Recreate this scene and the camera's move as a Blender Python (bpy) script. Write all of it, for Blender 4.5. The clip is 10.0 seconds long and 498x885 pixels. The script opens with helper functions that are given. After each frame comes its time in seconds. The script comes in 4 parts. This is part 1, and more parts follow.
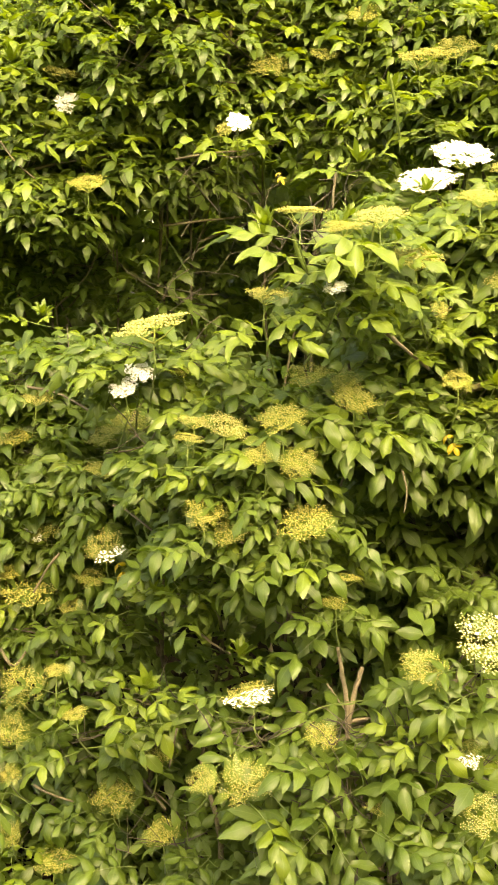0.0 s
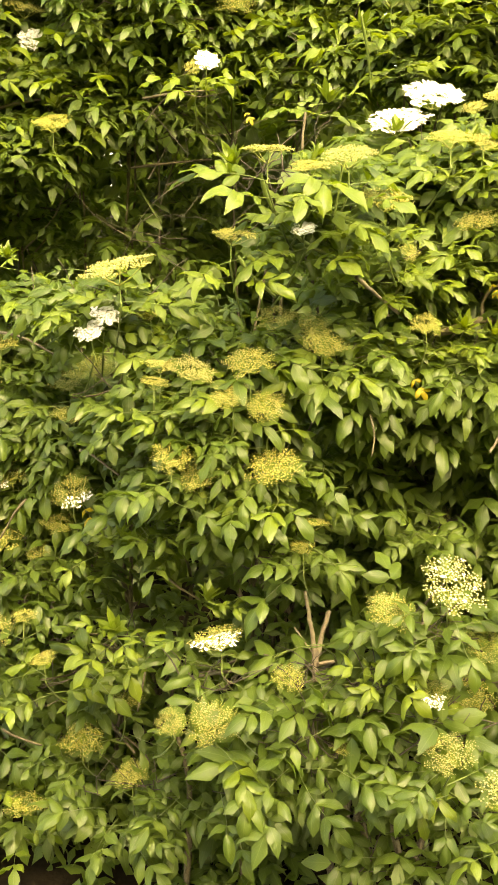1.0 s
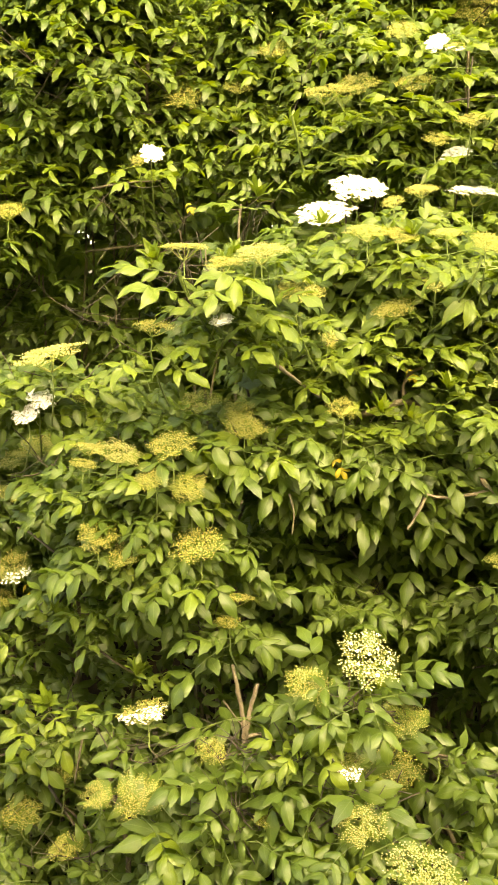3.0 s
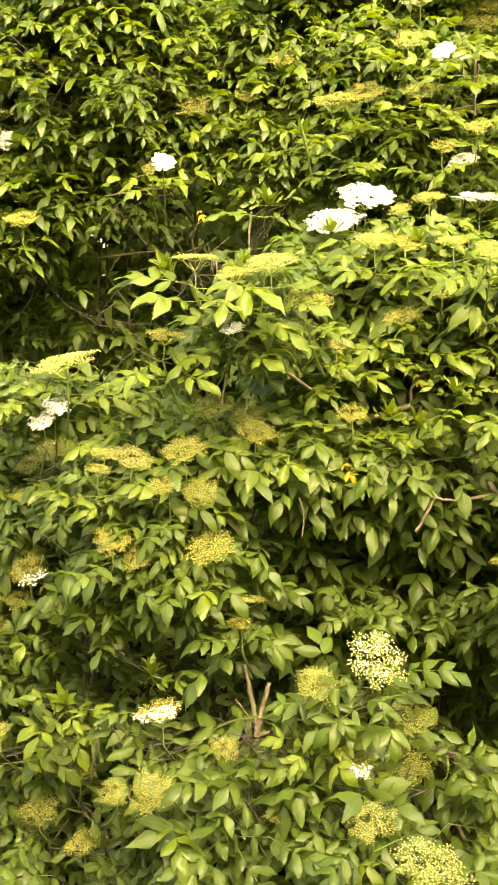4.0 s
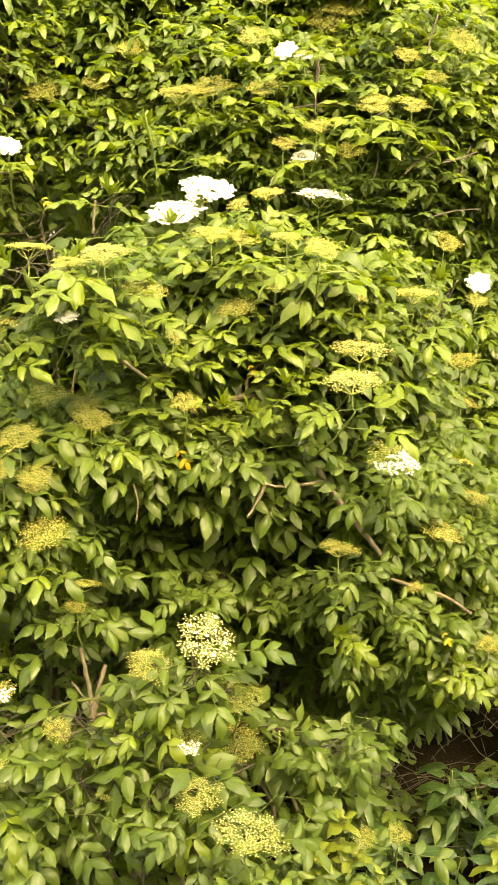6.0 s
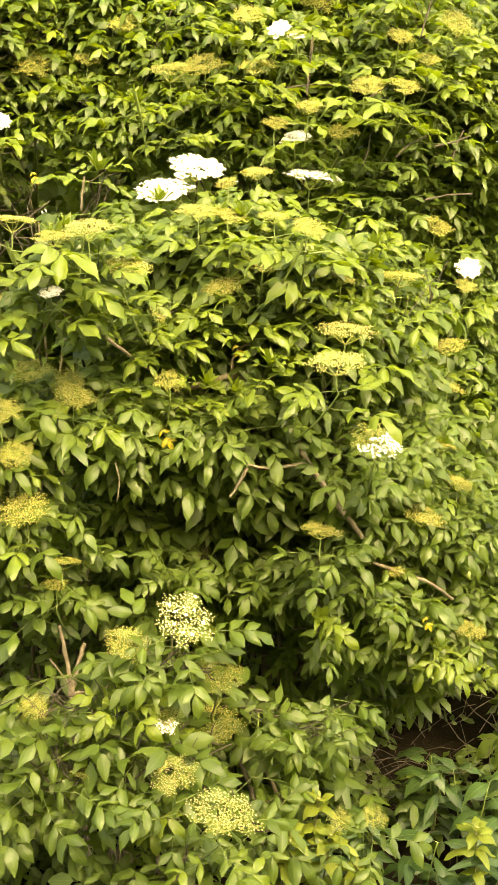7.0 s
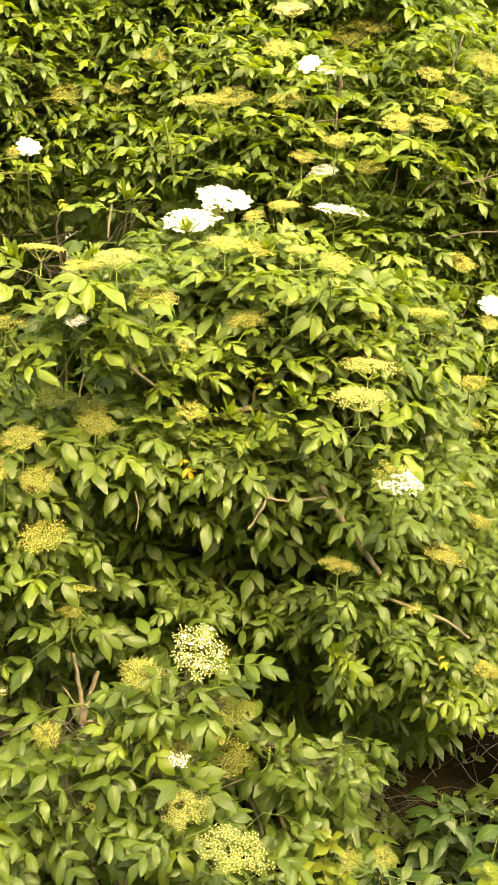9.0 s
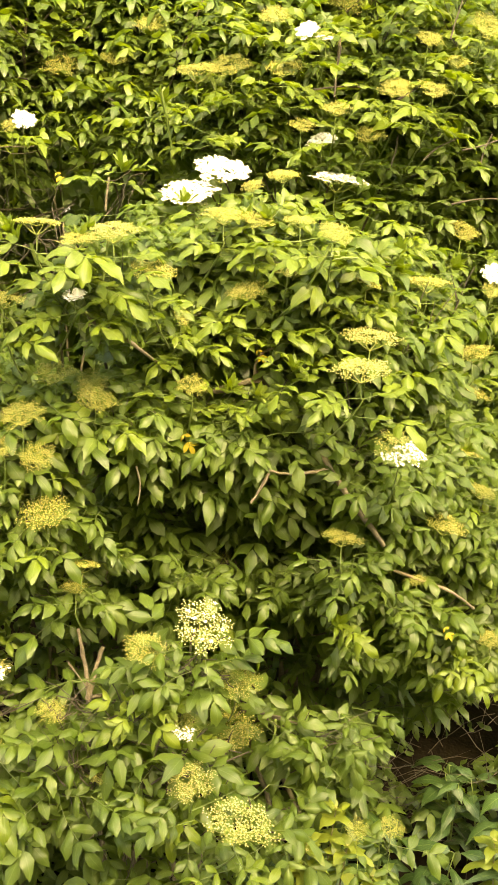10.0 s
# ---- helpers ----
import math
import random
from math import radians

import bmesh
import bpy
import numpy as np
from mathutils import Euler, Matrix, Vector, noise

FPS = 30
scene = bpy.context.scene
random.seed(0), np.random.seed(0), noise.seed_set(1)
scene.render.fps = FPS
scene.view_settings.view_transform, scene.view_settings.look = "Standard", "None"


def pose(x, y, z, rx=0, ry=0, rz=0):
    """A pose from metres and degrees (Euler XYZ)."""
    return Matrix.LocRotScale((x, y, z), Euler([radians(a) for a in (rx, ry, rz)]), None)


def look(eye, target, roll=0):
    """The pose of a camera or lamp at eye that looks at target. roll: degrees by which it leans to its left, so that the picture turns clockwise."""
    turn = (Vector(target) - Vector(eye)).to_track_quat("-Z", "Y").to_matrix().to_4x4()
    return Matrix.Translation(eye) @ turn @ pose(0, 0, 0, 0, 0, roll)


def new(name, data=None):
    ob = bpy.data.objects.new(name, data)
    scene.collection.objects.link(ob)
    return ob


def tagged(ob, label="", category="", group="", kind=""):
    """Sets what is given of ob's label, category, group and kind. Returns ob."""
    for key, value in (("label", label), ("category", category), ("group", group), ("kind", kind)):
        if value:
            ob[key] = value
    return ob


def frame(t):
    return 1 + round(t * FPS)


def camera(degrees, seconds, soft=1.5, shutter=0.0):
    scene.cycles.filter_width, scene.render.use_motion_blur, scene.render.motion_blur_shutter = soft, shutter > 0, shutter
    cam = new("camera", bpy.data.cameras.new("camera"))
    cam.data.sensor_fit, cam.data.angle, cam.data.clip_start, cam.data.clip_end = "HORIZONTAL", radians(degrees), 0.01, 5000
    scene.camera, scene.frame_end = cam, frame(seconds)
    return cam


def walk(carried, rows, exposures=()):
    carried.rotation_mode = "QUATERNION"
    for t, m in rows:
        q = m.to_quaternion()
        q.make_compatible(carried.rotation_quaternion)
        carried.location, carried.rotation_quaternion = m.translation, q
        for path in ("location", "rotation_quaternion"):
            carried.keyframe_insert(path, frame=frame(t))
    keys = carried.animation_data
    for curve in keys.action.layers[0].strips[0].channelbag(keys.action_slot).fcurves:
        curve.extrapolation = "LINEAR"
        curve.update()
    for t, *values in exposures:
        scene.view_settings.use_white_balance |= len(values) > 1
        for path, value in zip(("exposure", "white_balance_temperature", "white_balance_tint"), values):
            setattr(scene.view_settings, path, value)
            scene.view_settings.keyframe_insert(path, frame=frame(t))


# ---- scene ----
cam = camera(27.3, 10.0, soft=1.5, shutter=0.35)
PATH = [
    (0, (0.0000, -0.0000, 1.6500), (-0.0002, 1.9697, 1.3033), -0.00),
    (0.5, (0.0062, 0.0051, 1.6382), (0.0462, 1.9673, 1.2537), -0.17),
    (1, (0.0109, 0.0115, 1.6329), (0.0644, 1.9618, 1.1929), 0.32),
    (1.5, (0.0496, 0.0062, 1.6327), (0.0590, 1.9718, 1.2634), -1.15),
    (2, (0.1056, -0.0121, 1.6533), (0.2028, 1.9577, 1.3213), 0.07),
    (2.5, (0.1460, -0.0447, 1.6734), (0.2383, 1.9260, 1.3447), 0.40),
    (2.7, (0.1553, -0.0563, 1.6800), (0.2321, 1.9162, 1.3585), 0.48),
    (3.8, (0.1720, -0.1282, 1.7168), (0.2022, 1.8442, 1.3873), -0.51),
    (4, (0.1685, -0.1269, 1.7166), (0.2019, 1.8458, 1.3889), -0.24),
    (4.5, (0.1800, -0.1366, 1.7136), (0.2985, 1.8353, 1.4008), -0.01),
    (5, (0.1985, -0.1399, 1.7189), (0.3381, 1.8282, 1.3917), 0.22),
    (5.5, (0.2279, -0.1627, 1.7295), (0.4314, 1.8026, 1.4193), 0.35),
    (6, (0.2522, -0.1918, 1.7382), (0.5303, 1.7562, 1.3808), 1.46),
    (6.2, (0.2619, -0.1956, 1.7363), (0.5499, 1.7515, 1.3813), 1.59),
    (7.3, (0.2791, -0.1857, 1.7179), (0.5678, 1.7552, 1.3313), 2.81),
    (7.5, (0.2746, -0.1896, 1.7188), (0.5627, 1.7557, 1.3545), 2.64),
    (8, (0.2712, -0.1823, 1.7166), (0.5351, 1.7647, 1.3434), 3.58),
    (8.5, (0.2660, -0.1771, 1.7309), (0.5080, 1.7770, 1.3802), 3.47),
    (9, (0.2584, -0.1785, 1.7391), (0.5236, 1.7750, 1.4019), 4.18),
    (9.5, (0.2642, -0.1710, 1.7295), (0.5220, 1.7794, 1.3696), 3.48),
    (10, (0.2706, -0.1650, 1.7385), (0.5264, 1.7798, 1.3482), 3.33),
]
EXPOSURES = [(0.0, 3.36, 11300, 4), (10.0, 3.36, 11300, 4)]
walk(cam, [(t, look(eye, target, roll)) for t, eye, target, roll in PATH], EXPOSURES)

# ---- light: a bright hazy sky, with a veiled sun high over the open side of the hedge ----
world = bpy.data.worlds.new("hazy_sky")
scene.world = world
world.use_nodes = True
wn = world.node_tree.nodes
sky = wn.new("ShaderNodeTexSky")
sky.sky_type, sky.sun_disc = "NISHITA", False
sky.sun_elevation, sky.sun_rotation = radians(46), radians(164)
sky.air_density, sky.dust_density, sky.ozone_density = 1.0, 4.0, 1.0
world.node_tree.links.new(sky.outputs[0], wn["Background"].inputs[0])
wn["Background"].inputs[1].default_value = 0.15
sun = new("sun", bpy.data.lights.new("sun", "SUN"))
sun.data.energy, sun.data.angle, sun.data.color = 0.95, radians(44), (1.0, 0.93, 0.78)
sun.matrix_world = look((1.15, -4.1, 4.4), (0, 0, 0))


# ---- materials ----
def material(name, rough=0.6):
    m = bpy.data.materials.new(name)
    m.use_nodes = True
    b = m.node_tree.nodes["Principled BSDF"]
    b.inputs["Roughness"].default_value = rough
    return m, m.node_tree.nodes, m.node_tree.links, b


def ramp(nodes, *stops):
    r = nodes.new("ShaderNodeValToRGB")
    r.color_ramp.elements[0].position, r.color_ramp.elements[0].color = stops[0][0], (*stops[0][1], 1)
    r.color_ramp.elements[1].position, r.color_ramp.elements[1].color = stops[-1][0], (*stops[-1][1], 1)
    for place, colour in stops[1:-1]:
        e = r.color_ramp.elements.new(place)
        e.color = (*colour, 1)
    return r


def maths(nodes, links, op, a, b):
    n = nodes.new("ShaderNodeMath")
    n.operation = op
    for k, v in enumerate((a, b)):
        if isinstance(v, (int, float)):
            n.inputs[k].default_value = v
        else:
            links.new(v, n.inputs[k])
    return n.outputs[0]


def leaf_material(name, dark, mid, light, through_light, share=0.42, rough=0.42):
    """Thin leaf: glossy upper skin, veins along the blade, light passing through."""
    m, nodes, links, b = material(name, rough)
    geo, info = nodes.new("ShaderNodeNewGeometry"), nodes.new("ShaderNodeObjectInfo")
    mix = maths(nodes, links, "ADD", maths(nodes, links, "MULTIPLY", geo.outputs["Random Per Island"], 0.45),
                maths(nodes, links, "MULTIPLY", info.outputs["Random"], 0.35))
    tex, spots = nodes.new("ShaderNodeTexCoord"), nodes.new("ShaderNodeTexNoise")
    spots.inputs["Scale"].default_value = 9.0
    links.new(tex.outputs["Object"], spots.inputs["Vector"])
    mix = maths(nodes, links, "ADD", mix, maths(nodes, links, "MULTIPLY", spots.outputs["Fac"], 0.25))
    tone = ramp(nodes, (0.1, dark), (0.5, mid), (0.95, light))
    links.new(mix, tone.inputs[0])
    # veins: a pale midrib and side veins bent to the tip
    uv, sep = nodes.new("ShaderNodeUVMap"), nodes.new("ShaderNodeSeparateXYZ")
    uv.uv_map = "blade"
    links.new(uv.outputs[0], sep.inputs[0])
    across = maths(nodes, links, "ABSOLUTE", maths(nodes, links, "SUBTRACT", sep.outputs[0], 0.5), 0.0)
    slant = maths(nodes, links, "SUBTRACT", maths(nodes, links, "MULTIPLY", sep.outputs[1], 7.0), maths(nodes, links, "MULTIPLY", across, 5.0))
    side = maths(nodes, links, "LESS_THAN", maths(nodes, links, "ABSOLUTE", maths(nodes, links, "SUBTRACT", maths(nodes, links, "FRACT", slant, 0.0), 0.5), 0.0), 0.07)
    rib = maths(nodes, links, "MAXIMUM", maths(nodes, links, "LESS_THAN", across, 0.026), maths(nodes, links, "MULTIPLY", side, 0.35))
    vein = nodes.new("ShaderNodeMix")
    vein.data_type = "RGBA"
    links.new(maths(nodes, links, "MULTIPLY", rib, 0.34), vein.inputs[0])
    links.new(tone.outputs[0], vein.inputs[6])
    vein.inputs[7].default_value = (0.24, 0.3, 0.1, 1)
    links.new(vein.outputs[2], b.inputs["Base Color"])
    b.inputs["Specular IOR Level"].default_value = 0.42
    bump, fine = nodes.new("ShaderNodeBump"), nodes.new("ShaderNodeTexNoise")
    fine.inputs["Scale"].default_value = 160.0
    links.new(tex.outputs["Object"], fine.inputs["Vector"])
    links.new(maths(nodes, links, "SUBTRACT", fine.outputs["Fac"], maths(nodes, links, "MULTIPLY", rib, 0.8)), bump.inputs["Height"])
    bump.inputs["Strength"].default_value, bump.inputs["Distance"].default_value = 0.42, 0.003
    links.new(bump.outputs[0], b.inputs["Normal"])
    glow, both = nodes.new("ShaderNodeBsdfTranslucent"), nodes.new("ShaderNodeMixShader")
    tint = nodes.new("ShaderNodeMix")
    tint.data_type, tint.blend_type = "RGBA", "MIX"
    tint.inputs[0].default_value = 0.65
    links.new(tone.outputs[0], tint.inputs[6])
    tint.inputs[7].default_value = (*through_light, 1)
    links.new(tint.outputs[2], glow.inputs[0])
    both.inputs[0].default_value = share
    links.new(b.outputs[0], both.inputs[1])
    links.new(glow.outputs[0], both.inputs[2])
    links.new(both.outputs[0], nodes["Material Output"].inputs[0])
    return m


def grain_material(name, dark, light, scale, rough=0.7, bump=0.4, island=0.0, shine=0.3):
    m, nodes, links, b = material(name, rough)
    b.inputs["Specular IOR Level"].default_value = shine
    tex, big, small = nodes.new("ShaderNodeTexCoord"), nodes.new("ShaderNodeTexNoise"), nodes.new("ShaderNodeTexNoise")
    big.inputs["Scale"].default_value, small.inputs["Scale"].default_value, small.inputs["Detail"].default_value = scale, scale * 9, 4
    links.new(tex.outputs["Object"], big.inputs["Vector"])
    links.new(tex.outputs["Object"], small.inputs["Vector"])
    mix = maths(nodes, links, "ADD", maths(nodes, links, "MULTIPLY", big.outputs["Fac"], 0.5), maths(nodes, links, "MULTIPLY", small.outputs["Fac"], 0.5))
    if island:
        geo = nodes.new("ShaderNodeNewGeometry")
        mix = maths(nodes, links, "ADD", mix, maths(nodes, links, "MULTIPLY", maths(nodes, links, "SUBTRACT", geo.outputs["Random Per Island"], 0.5), island))
    tone = ramp(nodes, (0.3, dark), (0.7, light))
    links.new(mix, tone.inputs[0])
    links.new(tone.outputs[0], b.inputs["Base Color"])
    up = nodes.new("ShaderNodeBump")
    up.inputs["Strength"].default_value, up.inputs["Distance"].default_value = bump, 0.004
    links.new(small.outputs["Fac"], up.inputs["Height"])
    links.new(up.outputs[0], b.inputs["Normal"])
    return m


LEAF = leaf_material("elder_leaf", (0.041, 0.072, 0.013), (0.071, 0.115, 0.02), (0.11, 0.161, 0.03), (0.188, 0.272, 0.016), 0.48, 0.37)
# young growth; on grown leaves this colour stands in for light on the crown
YOUNG = leaf_material("young_or_lit_elder_leaf", (0.07, 0.109, 0.011), (0.1, 0.147, 0.015), (0.136, 0.187, 0.023), (0.195, 0.266, 0.012), 0.42, 0.38)
WEED = leaf_material("weed_leaf", (0.02, 0.048, 0.012), (0.032, 0.07, 0.016), (0.05, 0.095, 0.02), (0.07, 0.13, 0.015), 0.3, 0.45)
YELLOWED = leaf_material("yellowed_leaf", (0.24, 0.19, 0.012), (0.31, 0.25, 0.016), (0.36, 0.3, 0.025), (0.37, 0.3, 0.02))
STALK = grain_material("green_stalk", (0.085, 0.125, 0.03), (0.15, 0.19, 0.05), 14, 0.45, 0.2)
RAY = grain_material("pale_flower_stalk", (0.16, 0.19, 0.04), (0.25, 0.27, 0.06), 20, 0.5, 0.1)
BARK = grain_material("elder_bark", (0.045, 0.037, 0.021), (0.16, 0.135, 0.085), 30, 0.85, 0.9)
PALE_BARK = grain_material("pale_elder_bark", (0.1, 0.08, 0.052), (0.27, 0.22, 0.15), 30, 0.8, 0.9)
TWIG = grain_material("grey_dead_wood", (0.025, 0.02, 0.015), (0.085, 0.07, 0.05), 40, 0.9, 0.6)
BUD = grain_material("flower_bud", (0.235, 0.23, 0.045), (0.4, 0.38, 0.11), 60, 0.5, 0.0, 0.5)
CREAM = grain_material("opening_bud", (0.42, 0.4, 0.14), (0.58, 0.55, 0.29), 60, 0.5, 0.0, 0.5)
PALE = grain_material("pale_flower_bud", (0.28, 0.27, 0.07), (0.43, 0.41, 0.16), 60, 0.5, 0.0, 0.5)
PETAL = grain_material("white_petal", (0.66, 0.65, 0.58), (0.76, 0.76, 0.71), 50, 0.5, 0.0, 0.3)
# darker and duller than litter is: the gaps' shade is put into this colour
SOIL = grain_material("shaded_litter_soil", (0.005, 0.004, 0.0025), (0.016, 0.012, 0.007), 7, 1.0, 1.0, 0.0, 0.03)


# ---- mesh tools ----
def rng(seed):
    return random.Random(seed)


class Build:
    """Collects vertices, faces, blade coordinates and material slots of one mesh."""

    def __init__(self):
        self.v, self.f, self.uv, self.mat = [], [], [], []

    def face(self, ids, uvs=None, slot=0):
        self.f.append(ids)
        self.uv.extend(uvs or [(0.2, 0.53)] * len(ids))
        self.mat.append(slot)

    def mesh(self, name, *materials):
        me = bpy.data.meshes.new(name)
        me.from_pydata(self.v, [], self.f)
        layer = me.uv_layers.new(name="blade")
        layer.data.foreach_set("uv", np.array(self.uv, "f").ravel())
        me.polygons.foreach_set("material_index", np.array(self.mat, "i"))
        me.polygons.foreach_set("use_smooth", np.ones(len(self.f), bool))
        for m in materials:
            me.materials.append(m)
        me.update()
        return me

    def tube(self, points, radii, sides=5, slot=0, closed=True):
        rings = []
        for k, p in enumerate(points):
            d = (points[min(k + 1, len(points) - 1)] - points[max(k - 1, 0)]).normalized()
            a = d.cross(Vector((0.31, 0.17, 0.93))).normalized()
            b = d.cross(a)
            rings.append([len(self.v) + s for s in range(sides)])
            for s in range(sides):
                w = 2 * math.pi * s / sides
                self.v.append(tuple(p + radii[k] * (math.cos(w) * a + math.sin(w) * b)))
        for one, two in zip(rings, rings[1:]):
            for s in range(sides):
                self.face((one[s], one[(s + 1) % sides], two[(s + 1) % sides], two[s]), None, slot)
        if closed:
            self.face(tuple(rings[-1]), None, slot)

    def blade(self, m, length, width, fold, curl, twist, r, slot=0, sharp=1.0, plain=False):
        """One leaflet along +y of m: creased on its midrib, its halves arched, curling down to a drawn-out tip."""
        stations = (0.0, 0.09, 0.26, 0.47, 0.68, 0.87, 1.0)
        shape = (0.0, 0.5, 0.87, 1.0, 0.86, 0.45, 0.0)
        sides = (-1, -0.55, 0, 0.55, 1)
        if plain == "far":
            stations, shape, sides = (0.0, 0.4, 1.0), (0.0, 1.0, 0.0), (-1, 0, 1)
        elif plain:
            stations, shape, sides = (0.0, 0.15, 0.42, 0.75, 1.0), (0.0, 0.66, 1.0, 0.66, 0.0), (-1, 0, 1)
        rows, wave, ripple, cup = [], r.uniform(0, 6), r.uniform(0.03, 0.16), r.uniform(0.1, 0.7)
        for t, w in zip(stations, shape):
            drop = -curl * length * (0.45 * t * t + 0.55 * t**4) + ripple * length * math.sin(wave + 5.5 * t) * t * (1 - t)
            y = length * (t - 0.25 * curl * curl * t * t * t)
            half = 0.5 * width * (w if t < 0.6 else w**sharp) * (1 if plain else r.uniform(0.95, 1.05))
            turn = twist * t
            if w == 0:
                self.v.append(tuple(m @ Vector((0, y, drop))))
                rows.append([len(self.v) - 1])
                continue
            row = []
            for side in sides:
                rise = half * (fold * abs(side) + 0.18 * min(abs(side), 0.5) - cup * side * side)
                x, z = side * half * math.cos(turn), rise + side * half * math.sin(turn)
                z += 0.15 * width * math.sin(wave + 8 * t + 2 * side) * abs(side)
                self.v.append(tuple(m @ Vector((x, y, drop + z))))
                row.append(len(self.v) - 1)
            rows.append(row)
        n = len(sides) - 1
        for a, b, t, u in zip(rows, rows[1:], stations, stations[1:]):
            for k in range(n):
                l, h = 0.5 + 0.5 * sides[k], 0.5 + 0.5 * sides[k + 1]
                if len(a) == 1:
                    self.face((a[0], b[k + 1], b[k]), [(0.5, t), (h, u), (l, u)], slot)
                elif len(b) == 1:
                    self.face((a[k], a[k + 1], b[0]), [(l, t), (h, t), (0.5, u)], slot)
                else:
                    self.face((a[k], a[k + 1], b[k + 1], b[k]), [(l, t), (h, t), (h, u), (l, u)], slot)


def aim(d, up, origin=(0, 0, 0)):
    """A matrix whose +y goes along d and whose +z lies nearest to up."""
    y = Vector(d).normalized()
    x = y.cross(Vector(up))
    x = x.normalized() if x.length > 1e-4 else Vector((1, 0, 0))
    z = x.cross(y)
    m = Matrix((x, y, z)).transposed().to_4x4()
    m.translation = origin
    return m


def pinnate(seed, pairs=2, young=False, plain=False, flat=False):
    """A compound elder leaf about 0.19 m long along +y: stalk, opposite leaflets, one at the end."""
    r, b = rng(seed), Build()
    size = r.uniform(0.9, 1.08)
    reach = (0.085 + 0.032 * pairs) * size
    ease = 0.9 if flat else 1.0
    droop = r.uniform(-0.05, 0.28) * ease if not young else r.uniform(-0.2, 0.2)
    spine = lambda t: Vector((0.01 * math.sin(3 * t + seed), reach * t, -droop * reach * t * t))
    if not plain:
        b.tube([spine(k / 4) for k in range(5)], [0.0016, 0.0014, 0.0012, 0.001, 0.0008], 3, 1, False)
    for p in range(pairs):
        t = 0.42 + 0.5 * p / max(pairs - 1, 1) * 0.86
        for s in (-1, 1):
            big = size * (0.062 + 0.016 * (p > 0) * (1 if p < pairs - 1 or pairs < 3 else 0.8)) * r.uniform(0.88, 1.1)
            a = radians(r.uniform(52, 78) - 10 * p)
            d = Vector((s * math.sin(a), math.cos(a), r.uniform(-0.12, 0.28) + (0.2 if young else 0)))
            up = Vector((r.uniform(-0.3, 0.3) + s * 0.1, r.uniform(-0.35, 0.2), 1))
            b.blade(aim(d, up, spine(t)), big, big * r.uniform(0.42, 0.54), r.choice((-0.2, -0.05, 0.05, 0.16, 0.28)) + r.uniform(-0.08, 0.08), r.uniform(0.12, 0.62) * ease, r.uniform(-0.5, 0.5), r, 0, 1.25, plain)
    end = 0.086 * size * r.uniform(0.9, 1.12)
    d = spine(1) - spine(0.8) + Vector((0, 0, -0.01))
    b.blade(aim(d, (r.uniform(-0.2, 0.2), 0, 1), spine(1)), end, end * r.uniform(0.4, 0.5), r.choice((-0.2, -0.05, 0.05, 0.16, 0.28)), r.uniform(0.15, 0.65) * ease, r.uniform(-0.4, 0.4), r, 0, 1.25, plain)
    return b


def tuft(seed):
    """The unfolding tip of a shoot: narrow upright leaflets."""
    r, b = rng(seed), Build()
    for k in range(9):
        a, lean = 2.4 * k, 0.25 + 0.11 * k
        d = Vector((math.cos(a) * lean, math.sin(a) * lean, 1.0))
        b.blade(aim(d, (-math.cos(a), -math.sin(a), 0.4)), r.uniform(0.04, 0.075), r.uniform(0.014, 0.026), 0.5, r.uniform(-0.1, 0.3), 0, r, 0, 1.3)
    return b


LEAF_BUILDS = [pinnate(10 + k, 2 if k % 3 else 3, flat=k < 6) for k in range(12)]
YOUNG_BUILDS = [pinnate(40 + k, 2, True, flat=True) for k in range(6)]
TUFT_BUILDS = [tuft(70 + k) for k in range(3)]
FAR_BUILDS = [pinnate(130 + k, 2, False, "far") for k in range(12)]
PLAIN_BUILDS = [pinnate(100 + k, 2, False, True, k < 6) for k in range(12)]
LEAF_MESHES = [b.mesh("elder_leaf", LEAF, STALK) for b in LEAF_BUILDS]
YOUNG_MESHES = [b.mesh("young_or_lit_elder_leaf", YOUNG, STALK) for b in YOUNG_BUILDS]
BRIGHT_MESHES = [b.mesh("bright_elder_leaf", YOUNG, STALK) for b in LEAF_BUILDS]
TUFT_MESHES = [b.mesh("shoot_tip", YOUNG, STALK) for b in TUFT_BUILDS]


def joined(name, builds, places, *materials):
    """One mesh of many leaves: places are (matrix, index of the build)."""
    vs, fs, uvs, mats, base = [], [], [], [], 0
    arrays = [(np.array(b.v), b.f, np.array(b.uv), b.mat) for b in builds]
    for m, k in places:
        v, f, uv, mat = arrays[k]
        a = np.array(m)
        vs.append(v @ a[:3, :3].T + a[:3, 3])
        fs.extend([tuple(i + base for i in ids) for ids in f])
        uvs.append(uv)
        mats.extend(mat)
        base += len(v)
    me = bpy.data.meshes.new(name)
    me.from_pydata(np.concatenate(vs).tolist(), [], fs)
    me.uv_layers.new(name="blade").data.foreach_set("uv", np.concatenate(uvs).astype("f").ravel())
    me.polygons.foreach_set("material_index", np.array(mats, "i"))
    me.polygons.foreach_set("use_smooth", np.ones(len(fs), bool))
    for m in materials:
        me.materials.append(m)
    me.update()
    return me


def child(name, mesh, parent, m=None, label=""):
    ob = new(name, mesh)
    ob.parent = parent
    if m is not None:
        ob.matrix_basis = m
    return tagged(ob, label)


